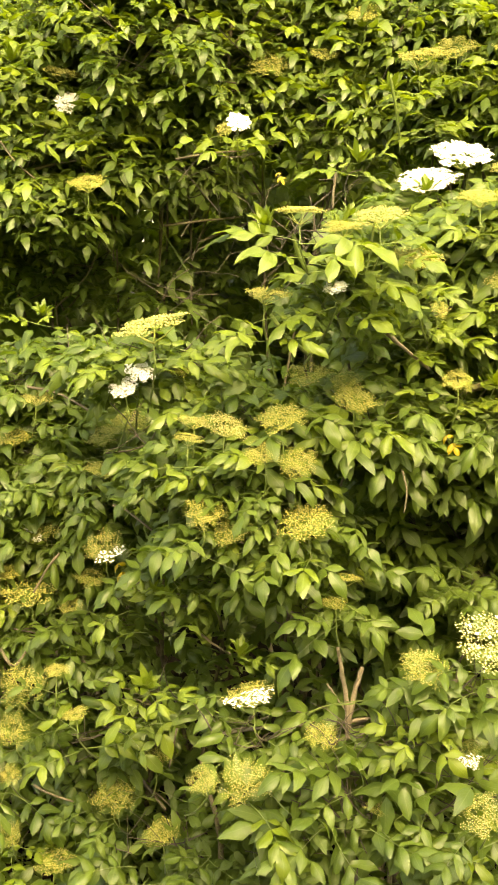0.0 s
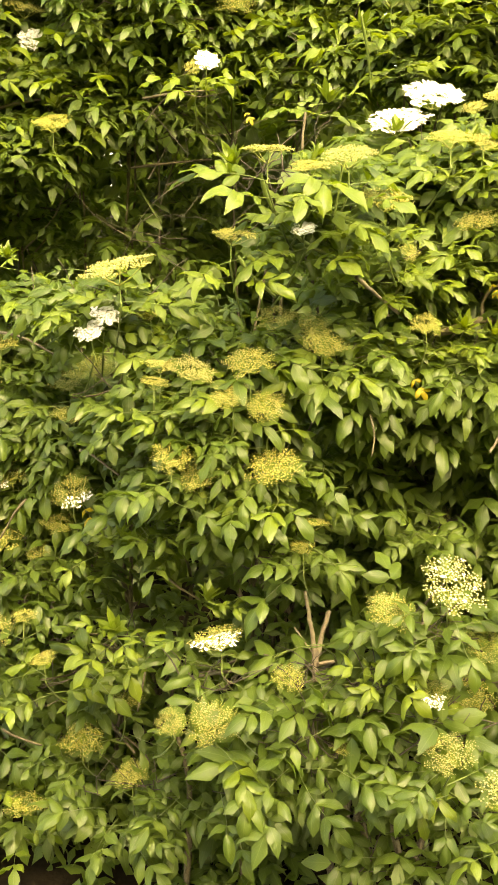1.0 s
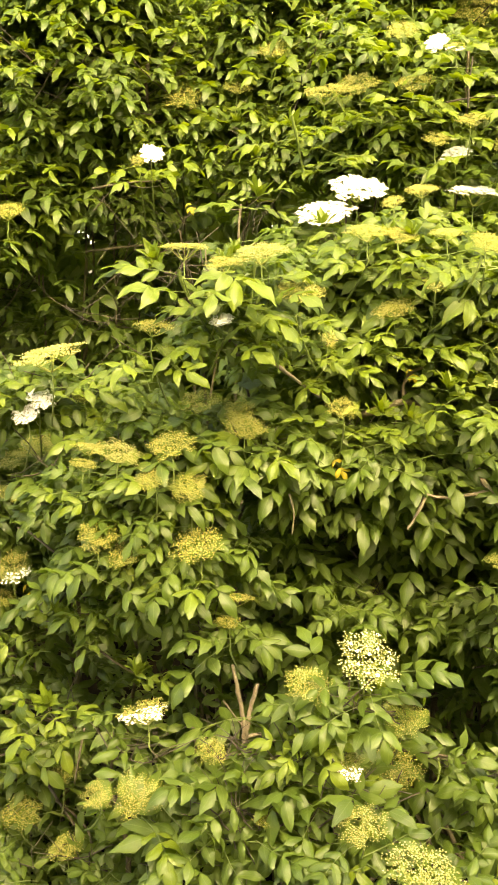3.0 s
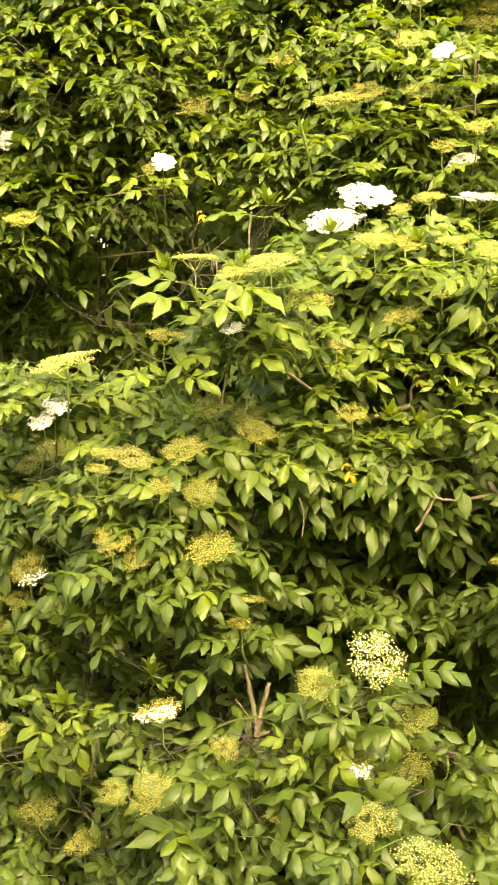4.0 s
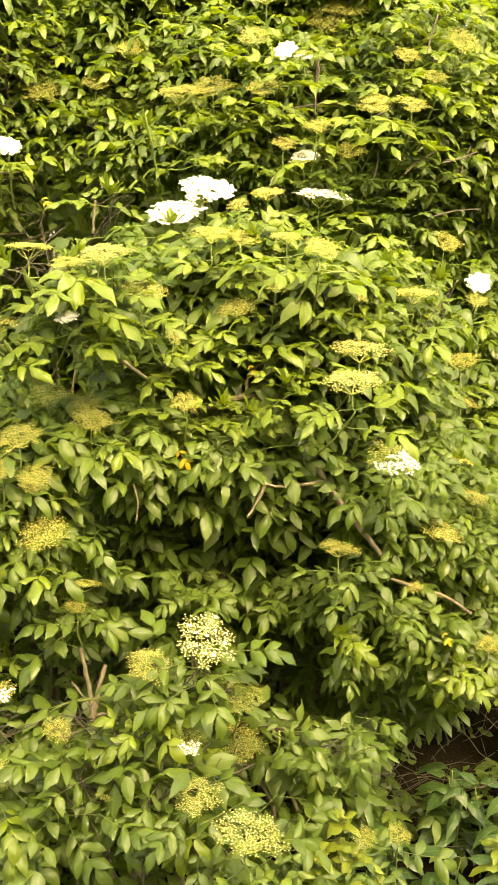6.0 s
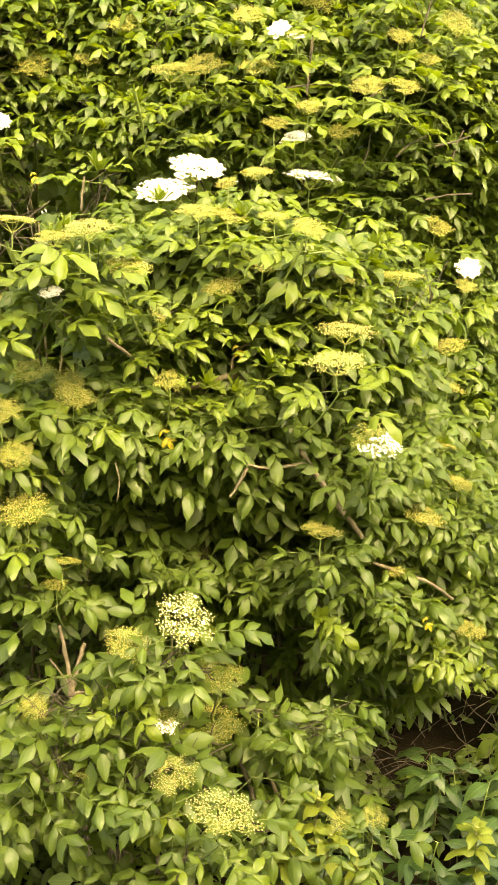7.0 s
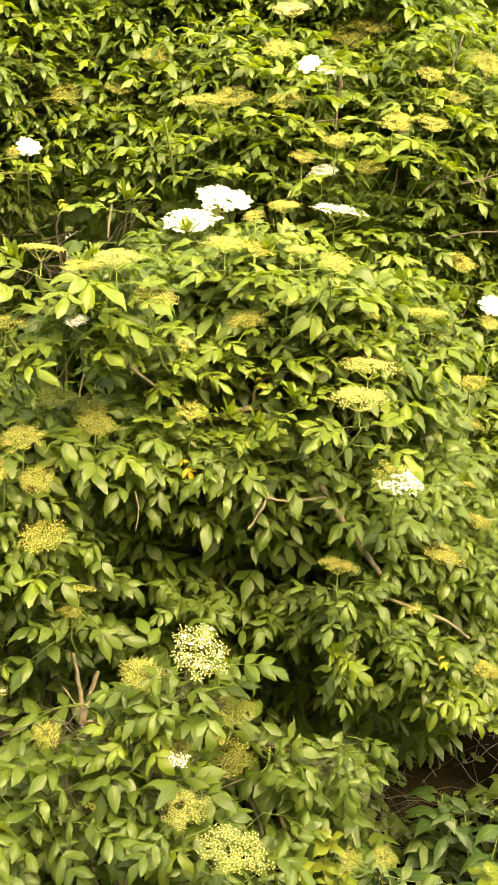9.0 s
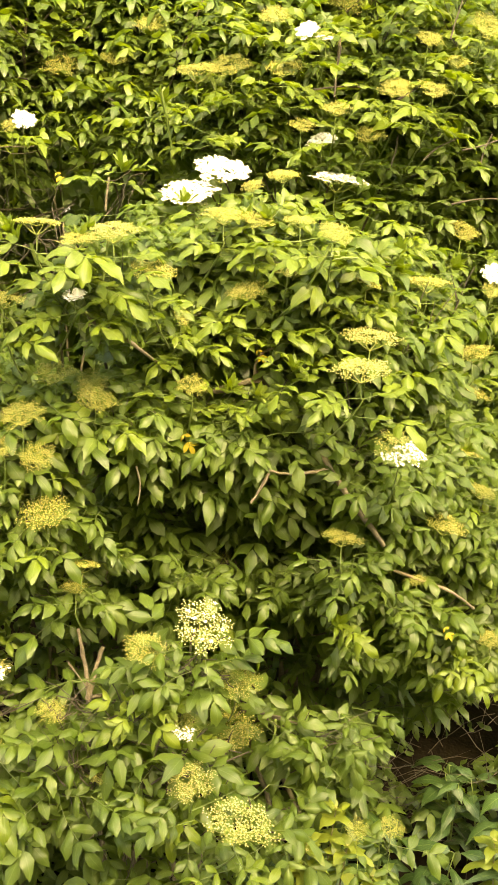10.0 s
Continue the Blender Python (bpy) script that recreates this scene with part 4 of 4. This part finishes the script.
BACK_LOBES_A = [
    (-0.67, 3.67, 2.33, 0.35, 0.25, 0.24, 1.4, 0.85),
    (-0.29, 3.54, 2.24, 0.31, 0.23, 0.22, 1.4, 0.85),
    (-0.69, 3.51, 1.89, 0.27, 0.25, 0.24, 1.4, 0.15),
    (-0.97, 3.64, 2.04, 0.28, 0.28, 0.47, 1.4, 0.85),
    (-0.45, 3.48, 2.00, 0.25, 0.19, 0.16, 1.4, 0.85),
    (-0.20, 3.46, 1.94, 0.20, 0.15, 0.11, 1.4, 0.15),
    (-0.74, 3.80, 1.62, 0.32, 0.17, 0.16, 0.8, 0.00),
    (0.59, 3.28, 2.33, 0.30, 0.27, 0.26, 1.4, 0.65),
    (0.90, 3.19, 2.23, 0.29, 0.27, 0.26, 1.4, 0.65),
    (0.68, 3.10, 2.08, 0.25, 0.17, 0.14, 1.4, 0.65),
    (0.31, 3.43, 2.46, 0.31, 0.25, 0.24, 1.4, 0.65),
    (0.04, 3.42, 2.23, 0.29, 0.23, 0.22, 1.4, 0.65),
]
BACK_LOBES_B = [
    (0.31, 3.28, 2.11, 0.21, 0.19, 0.16, 1.4, 0.65),
    (1.05, 3.33, 2.54, 0.35, 0.27, 0.26, 1.4, 0.65),
    (1.20, 3.12, 2.27, 0.29, 0.28, 0.27, 1.4, 0.85),
    (1.35, 3.24, 1.88, 0.27, 0.28, 0.27, 1.0, 0.15),
    (1.54, 3.36, 1.64, 0.22, 0.23, 0.32, 1.0, 0.15),
    (1.62, 3.16, 2.20, 0.27, 0.27, 0.44, 1.4, 0.85),
    (1.72, 3.38, 1.13, 0.22, 0.24, 0.48, 1.0, 0.15),
    (-0.28, 3.38, 2.61, 0.35, 0.23, 0.21, 1.4, 0.60),
    (-0.12, 3.79, 1.70, 0.18, 0.17, 0.14, 0.6, 0.00),
    (-0.32, 3.75, 1.52, 0.20, 0.13, 0.10, 0.7, 0.00),
    (0.60, 3.36, 2.64, 0.46, 0.19, 0.16, 1.4, 0.60),
    (-0.25, 3.51, 2.50, 0.46, 0.17, 0.14, 1.4, 0.60),
]
BACK_LOBES_C = [
    (-0.25, 3.32, 2.27, 0.44, 0.26, 0.25, 0.7, 0.70),
]
for x, y, z, radius, tilt, kind, young in BACK_HEADS_A + BACK_HEADS_B + BACK_HEADS_C:
    back.head(x, y, z, radius, tilt, kind, True, bool(young))
BACK_SPROUTS_A = [
    (0.362, 2.760, 2.079, 0.82, 0, "young"),
    (-0.576, 3.422, 2.303, 0.98, 0, "young"),
    (-0.370, 3.422, 2.303, 0.98, 0, "young"),
    (0.555, 2.890, 2.163, 0.74, 0, "bright"),
    (0.694, 2.847, 2.166, 0.74, 0, "bright"),
    (-0.160, 3.190, 2.411, 0.82, 0, "bright"),
    (0.013, 3.190, 2.446, 0.82, 0, "bright"),
    (0.486, 2.847, 2.025, 0.74, 0.2, "bright"),
    (1.032, 2.718, 2.132, 0.74, 0, "bright"),
    (1.163, 2.718, 2.128, 0.74, 0, "bright"),
    (1.216, 2.760, 2.230, 0.74, 0, "bright"),
    (-0.592, 3.229, 2.200, 0.82, 0.1, "bright"),
    (-0.299, 3.229, 2.206, 0.90, 0.1, "bright"),
    (-0.154, 3.229, 2.097, 0.82, 0.4, "old"),
    (-0.686, 3.229, 2.097, 0.90, 0.1, "bright"),
    (-0.415, 3.229, 2.032, 0.82, 0.1, "bright"),
    (-0.326, 3.229, 1.954, 0.82, 0.4, "old"),
    (0.015, 3.229, 2.130, 0.74, 0.1, "bright"),
]
BACK_SPROUTS_B = [
    (0.208, 3.229, 2.108, 0.74, 0.1, "bright"),
    (-0.648, 3.229, 1.899, 0.90, 0.1, "bright"),
    (-0.219, 3.229, 2.386, 0.98, 0.1, "bright"),
    (-0.051, 3.229, 2.376, 0.98, 0.1, "bright"),
    (-0.191, 3.229, 1.844, 0.74, 0.4, "old"),
    (-0.537, 3.229, 1.798, 0.74, 0.4, "old"),
    (-0.365, 3.620, 1.600, 0.90, 0.4, "old"),
    (-0.830, 3.620, 1.590, 0.84, 0.4, "old"),
    (-0.570, 3.620, 1.660, 0.74, 0.4, "old"),
    (-0.407, 3.229, 2.397, 0.90, 0.1, "bright"),
    (-0.642, 3.229, 2.370, 0.90, 0.1, "bright"),
    (0.138, 3.229, 2.354, 0.90, 0.1, "bright"),
    (-0.714, 3.229, 2.242, 0.82, 0.1, "young"),
    (-0.479, 3.229, 2.144, 0.82, 0.1, "bright"),
    (0.481, 2.803, 2.358, 0.74, 0.1, "bright"),
    (0.612, 2.803, 2.282, 0.74, 0.1, "bright"),
    (0.446, 2.803, 2.118, 0.74, 0.1, "bright"),
    (0.726, 2.803, 2.163, 0.74, 0.1, "bright"),
]
BACK_SPROUTS_C = [
    (0.493, 2.803, 2.031, 0.74, 0.1, "bright"),
    (0.984, 2.803, 2.165, 0.74, 0.1, "bright"),
    (1.235, 2.803, 2.471, 0.90, 0.1, "bright"),
    (1.118, 2.803, 2.449, 0.90, 0.1, "bright"),
    (1.285, 2.803, 2.233, 0.82, 0.1, "bright"),
    (1.256, 2.803, 2.291, 0.82, 0.1, "bright"),
    (1.031, 2.803, 1.899, 0.74, 0.4, "old"),
    (1.069, 2.803, 1.965, 0.74, 0.4, "old"),
    (1.146, 2.803, 1.866, 0.74, 0.4, "old"),
    (1.236, 2.803, 2.031, 0.82, 0.4, "old"),
    (0.935, 2.803, 1.991, 0.74, 0.4, "old"),
]
for spot in BACK_SPROUTS_A + BACK_SPROUTS_B + BACK_SPROUTS_C:
    back.sprout(*spot)
back.stem("branch", [(0.226, 2.760, 1.881), (0.222, 2.760, 1.843), (0.220, 2.760, 1.788)], 0.00375, 0.003, BARK)
back.stem("branch", [(0.358, 2.718, 2.107), (0.381, 2.760, 2.030), (0.403, 2.803, 1.943)], 0.00375, 0.003, STALK)
back.stem("branch", [(-0.215, 3.105, 1.947), (-0.112, 3.105, 1.964), (-0.011, 3.148, 1.976)], 0.00375, 0.00225, BARK)
back.stem("branch", [(-0.697, 3.422, 1.946), (-0.562, 3.384, 1.969), (-0.377, 3.345, 1.983)], 0.0045, 0.00375, BARK)
back.stem("branch", [(-0.173, 3.500, 1.714), (-0.078, 3.500, 1.751), (0.071, 3.422, 1.803)], 0.0045, 0.003, BARK)
back.stem("branch", [(-0.054, 3.345, 2.379), (-0.064, 3.345, 2.296), (-0.056, 3.384, 2.185)], 0.006, 0.0045, BARK)
back.stem("branch", [(-0.767, 3.268, 2.017), (-0.717, 3.268, 1.950), (-0.640, 3.306, 1.885)], 0.00375, 0.00225, BARK)
back.stem("branch", [(-0.279, 3.422, 1.767), (-0.131, 3.422, 1.785), (-0.021, 3.461, 1.796)], 0.0045, 0.003, BARK)
back.stem("branch", [(0.035, 3.422, 1.839), (0.054, 3.461, 1.732), (0.074, 3.500, 1.640)], 0.00375, 0.00225, BARK)
back.stem("branch", [(0.893, 3.020, 2.336), (0.889, 3.020, 2.236), (0.893, 3.020, 2.154)], 0.0045, 0.003, BARK)
back.stem("branch", [(1.310, 3.190, 2.542), (1.297, 3.190, 2.454), (1.289, 3.190, 2.384)], 0.00375, 0.00225, BARK)
back.stem("branch", [(1.204, 2.720, 2.014), (1.260, 2.740, 2.029), (1.321, 2.760, 2.053)], 0.0027, 0.0018, TWIG)
back.stem("branch", [(1.103, 2.750, 1.981), (1.147, 2.770, 2.020), (1.216, 2.790, 2.056)], 0.0027, 0.0018, TWIG)
back.stem("branch", [(1.281, 2.780, 1.985), (1.295, 2.800, 2.028), (1.321, 2.820, 2.074)], 0.0027, 0.0018, TWIG)
back.stem("branch", [(1.194, 2.740, 1.866), (1.266, 2.760, 1.884), (1.350, 2.780, 1.892)], 0.0027, 0.0018, TWIG)
back.stem("branch", [(1.165, 2.800, 2.319), (1.182, 2.820, 2.376), (1.205, 2.840, 2.442)], 0.0027, 0.0018, TWIG)
back.stem("branch", [(0.845, 2.800, 2.140), (0.850, 2.820, 2.207), (0.862, 2.840, 2.284)], 0.0027, 0.0018, TWIG)
back.stem("branch", [(0.789, 2.820, 2.159), (0.863, 2.840, 2.174), (0.936, 2.860, 2.181)], 0.0027, 0.0018, TWIG)
back.stem("branch", [(1.000, 2.720, 2.130), (1.043, 2.740, 2.158), (1.090, 2.760, 2.189)], 0.0027, 0.0018, TWIG)
back.stem("branch", [(1.008, 2.750, 1.951), (1.025, 2.770, 2.000), (1.034, 2.790, 2.048)], 0.0027, 0.0018, TWIG)
dome.yellowed(0.418, 2.190, 1.296, 0.36)
dome.yellowed(1.082, 2.150, 0.836, 0.24)
left.yellowed(-0.330, 2.450, 0.934, 0.4)
dome.yellowed(0.591, 2.250, 1.489, 0.25)
back.yellowed(0.072, 2.900, 1.900, 0.26)
low.finish(LOW_LOBES_A + LOW_LOBES_B, ((-0.1, 1.1, 2.4, 2.7, -0.05, 0.75, 280),))
left.finish(LEFT_LOBES_A + LEFT_LOBES_B, ((-1.3, 0.5, 2.7, 3.05, -0.05, 1.36, 660), (-1.0, 0.3, 2.3, 2.65, -0.05, 0.25, 220)))
dome.finish(DOME_LOBES_A + DOME_LOBES_B, ((0.2, 1.5, 2.6, 2.95, 0.0, 1.05, 480), (0.3, 1.0, 2.38, 2.6, 0.88, 1.15, 150), (0.2, 1.5, 2.65, 2.95, 1.05, 1.6, 180), (0.9, 2.2, 2.8, 3.1, -0.05, 1.3, 700)))
back.finish(BACK_LOBES_A + BACK_LOBES_B + BACK_LOBES_C, ((-1.7, 2.3, 3.45, 4.0, -0.05, 2.6, 1300), (-1.1, 0.6, 3.95, 4.4, 1.1, 2.3, 420), (-1.2, 2.2, 2.4, 3.2, -0.07, 0.35, 600), (0.6, 2.6, 3.2, 3.8, -0.07, 0.8, 500)))


# ---- woodland behind the hedge, to close the view; an unseen one behind the camera for shade ----
def woodland(name, label, mat, x0, x1, y0, y1, height, count, seed, scale):
    r, places = rng(seed), []
    for k in range(count):
        x, y = r.uniform(x0, x1), r.uniform(y0, y1)
        z = height * r.random() ** 0.85 * (0.85 + 0.25 * noise.noise(Vector((x * 0.5, y * 0.5, 0))))
        a = r.uniform(0, 6.3)
        places.append((aim((math.cos(a), math.sin(a), r.uniform(-0.6, 0.3)), (0, -0.6, 1), (x, y, z)) @ Matrix.Scale(r.uniform(1.2, 2.0) * scale, 4), r.randrange(12)))
    ob = new(name, joined(name, FAR_BUILDS, places, mat, STALK))
    return tagged(ob, label, "trees", kind="stuff")


woodland("far_thicket", "light green thicket of trees behind the hedge", LEAF, -5, 6, 4.5, 6.5, 5.0, 4200, 77, 3.0)
# never in view: added to hold low front light off the hedge foot
woodland("facing_thicket", "unseen thicket added behind the camera to shade the lower hedge", LEAF, -7, 8, -3.8, -2.6, 5.7, 2600, 78, 2.6)


# ---- nettles and dead twigs at the foot of the hedge ----
def weed_leaf(seed, long):
    r, b = rng(seed), Build()
    b.tube([Vector((0, 0, 0)), Vector((0, 0.012, 0.002))], [0.0012, 0.0008], 3, 1, False)
    b.blade(Matrix.Translation((0, 0.012, 0.002)), long, long * r.uniform(0.32, 0.42), r.uniform(0.15, 0.4), r.uniform(0.2, 0.5), r.uniform(-0.3, 0.3), r, 0, 1.5)
    return b


WEED_BUILDS = [weed_leaf(400 + k, 0.085 + 0.013 * k) for k in range(4)]
WEED_MESHES = [b.mesh("weed_leaf", WEED, STALK) for b in WEED_BUILDS]


def nettle(x, y, height, seed, lean=0.0):
    """An upright weed: a stem with crossed pairs of pointed leaves."""
    r = rng(seed)
    z0 = -0.05 * max(0.0, min(1.0, (y - 0.6) / 1.6)) - 0.02
    ob = tagged(new("nettle"), "green nettle with pointed leaves at the hedge foot", "weed", "nettles by the hedge")
    ob.location = (x, y, z0)
    top = Vector((r.uniform(-0.06, 0.06) + lean, r.uniform(-0.1, 0.02), height))
    t = Build()
    at = lambda u: Vector((top.x * u * u, top.y * u * u, top.z * u))
    t.tube([at(k / 6) for k in range(7)], [0.0032 - 0.0003 * k for k in range(7)], 5)
    child("stem", t.mesh("stem", STALK), ob)
    n = max(4, int(height / 0.055))
    for k in range(1, n + 1):
        u = 0.25 + 0.75 * k / n
        for s in (0, math.pi):
            a = k * math.pi / 2 + s + r.uniform(-0.3, 0.3) + seed
            child("leaf", WEED_MESHES[r.randrange(4)], ob,
                  aim((math.cos(a), math.sin(a), r.uniform(-0.3, 0.25)), (0, -0.2, 1), at(u)) @ Matrix.Scale(r.uniform(0.75, 1.1) * (1.15 - 0.5 * max(0, u - 0.6)), 4))
    return ob


patch = rng(61)
for k in range(52):
    x, y = patch.uniform(0.8, 1.9), patch.uniform(1.95, 2.6)
    nettle(x, y, patch.uniform(0.16, 0.27) + 0.09 * max(0.0, min(1.0, (x - 1.0) / 0.3)), 500 + k)


def dead_brush(name, x0, x1, y0, y1, z0, z1, count, seed, label):
    """A tangle of thin dead twigs."""
    ob = tagged(new(name), label, "twigs")
    ob.location = ((x0 + x1) / 2, (y0 + y1) / 2, -0.05)
    r = rng(seed)
    for k in range(count):
        p = Vector((r.uniform(x0, x1), r.uniform(y0, y1), r.uniform(z0, z1))) - ob.location
        d = Vector((r.uniform(-1, 1), r.uniform(-0.4, 0.4), r.uniform(-0.6, 0.7))).normalized()
        long, pts = r.uniform(0.15, 0.4), []
        for s in range(6):
            pts.append(p.copy())
            p = p + d * long / 5
            d = (d + Vector((r.uniform(-1, 1), r.uniform(-1, 1), r.uniform(-1, 0.9))) * 0.5).normalized()
        t = Build()
        w = r.uniform(0.0007, 0.0015)
        t.tube(pts, [w * (1 - 0.12 * s) for s in range(6)], 4)
        if r.random() < 0.6:
            q = pts[3] + Vector((r.uniform(-0.1, 0.1), r.uniform(-0.05, 0.05), r.uniform(-0.05, 0.12)))
            t.tube([pts[2], pts[2].lerp(q, 0.5) + Vector((0, 0, 0.01)), q], [w * 0.7, w * 0.55, w * 0.4], 4)
        child("twig", t.mesh("twig", TWIG), ob)
    return ob


dead_brush("dead_brush", 0.95, 1.7, 2.4, 2.7, 0.0, 0.5, 85, 91, "tangle of grey dead twigs under the hedge")
dead_brush("dead_brush", -0.25, 0.45, 2.95, 3.4, 1.5, 2.05, 45, 92, "bare thin twigs in a dark gap of the hedge")


# ---- weeds standing before the low shrub ----
PALE_LEAF = leaf_material("pale_weed_leaf", (0.1, 0.14, 0.018), (0.15, 0.19, 0.026), (0.2, 0.24, 0.04), (0.24, 0.29, 0.025), 0.42, 0.42)
HERB_LEAF = leaf_material("herb_leaf", (0.028, 0.062, 0.026), (0.042, 0.084, 0.035), (0.06, 0.105, 0.045), (0.08, 0.14, 0.035), 0.35, 0.4)
HERB_STEM = grain_material("brown_herb_stem", (0.1, 0.085, 0.045), (0.18, 0.15, 0.08), 30, 0.6, 0.3)


def bract_mesh(seed):
    r, b = rng(seed), Build()
    b.blade(Matrix(), r.uniform(0.05, 0.062), r.uniform(0.026, 0.034), r.uniform(0.05, 0.3), r.uniform(0.3, 0.75), r.uniform(-0.3, 0.3), r, 0, 1.4)
    return b.mesh("bract", PALE_LEAF, STALK)


def long_blade(seed):
    r, b = rng(seed), Build()
    long = r.uniform(0.15, 0.2)
    b.blade(Matrix(), long, long * 0.2, 0.25, r.uniform(0.15, 0.5), r.uniform(-0.3, 0.3), r, 0, 1.1)
    return b.mesh("long_leaf", HERB_LEAF, STALK)


BRACTS = [bract_mesh(800 + k) for k in range(4)]
LONG_BLADES = [long_blade(820 + k) for k in range(4)]


def pale_weed(x, y, height, seed):
    """A thin stem with drooping pairs of pale pointed bracts and a tight yellow bud at the top."""
    r = rng(seed)
    ob = tagged(new("pale_weed"), "pale yellow-green weed top with pointed bracts on a thin stem", "weed", "weeds before the hedge")
    ob.location = (x, y, -0.07)
    top = Vector((r.uniform(-0.04, 0.04), r.uniform(-0.05, 0.0), height + 0.07))
    at = lambda u: Vector((top.x * u * u, top.y * u * u, top.z * u))
    t = Build()
    t.tube([at(k / 6) for k in range(7)], [0.0032 - 0.0003 * k for k in range(7)], 5)
    child("stem", t.mesh("stem", HERB_STEM), ob)
    for tier, (u, n, size, lift) in enumerate(((1.0, 4, 0.75, 0.9), (0.96, 4, 1.1, 0.25), (0.86, 4, 1.25, -0.1), (0.72, 3, 1.2, -0.2))):
        for k in range(n):
            a = 2 * math.pi * k / n + 0.8 * tier + r.uniform(-0.3, 0.3)
            child("bract", BRACTS[r.randrange(4)], ob, aim((math.cos(a), math.sin(a), lift + r.uniform(-0.15, 0.15)), (-0.3 * math.cos(a), -0.3 * math.sin(a), 1), at(u)) @ Matrix.Scale(size * r.uniform(0.85, 1.1), 4))
    heart = Build()
    for k in range(14):
        a, w = 2.4 * k, 0.0022 * math.sqrt(k)
        knob(heart, at(1.0) + Vector((w * math.cos(a), w * math.sin(a), 0.006 - 0.0004 * k)), 0.0024, r)
    child("bud", heart.mesh("bud", PALE), ob, None, "tight yellow bud")


def long_leaved_herb(x, y, height, seed, turn):
    """An upright stem with long narrow leaves, each with a pale midrib."""
    r = rng(seed)
    ob = tagged(new("long_leaved_herb"), "blue-green herb with long narrow leaves by the hedge", "weed", "weeds before the hedge")
    ob.location = (x, y, -0.07)
    t = Build()
    t.tube([Vector((0.004 * math.sin(k), 0, (height + 0.07) * k / 6)) for k in range(7)], [0.004 - 0.0004 * k for k in range(7)], 5)
    child("stem", t.mesh("stem", STALK), ob)
    for k in range(9):
        a = turn + 2.4 * k + r.uniform(-0.2, 0.2)
        child("long_leaf", LONG_BLADES[k % 4], ob, aim((math.cos(a), math.sin(a), r.uniform(0.05, 0.5)), (0, -0.2, 1), Vector((0, 0, (height + 0.07) * (1 - 0.075 * k)))) @ Matrix.Scale(r.uniform(0.85, 1.1), 4))


for k, (x, y, height) in enumerate(((0.755, 1.95, 0.4), (0.815, 1.97, 0.36), (0.79, 2.0, 0.43), (1.215, 1.96, 0.385), (0.70, 1.93, 0.38), (0.87, 1.96, 0.3))):
    pale_weed(x, y, height, 700 + k)
for k, (x, y, height, turn) in enumerate(((0.70, 1.9, 0.3, 0.4), (1.27, 1.92, 0.28, 3.3), (1.05, 2.0, 0.18, 1.0))):
    long_leaved_herb(x, y, height, 760 + k, turn)
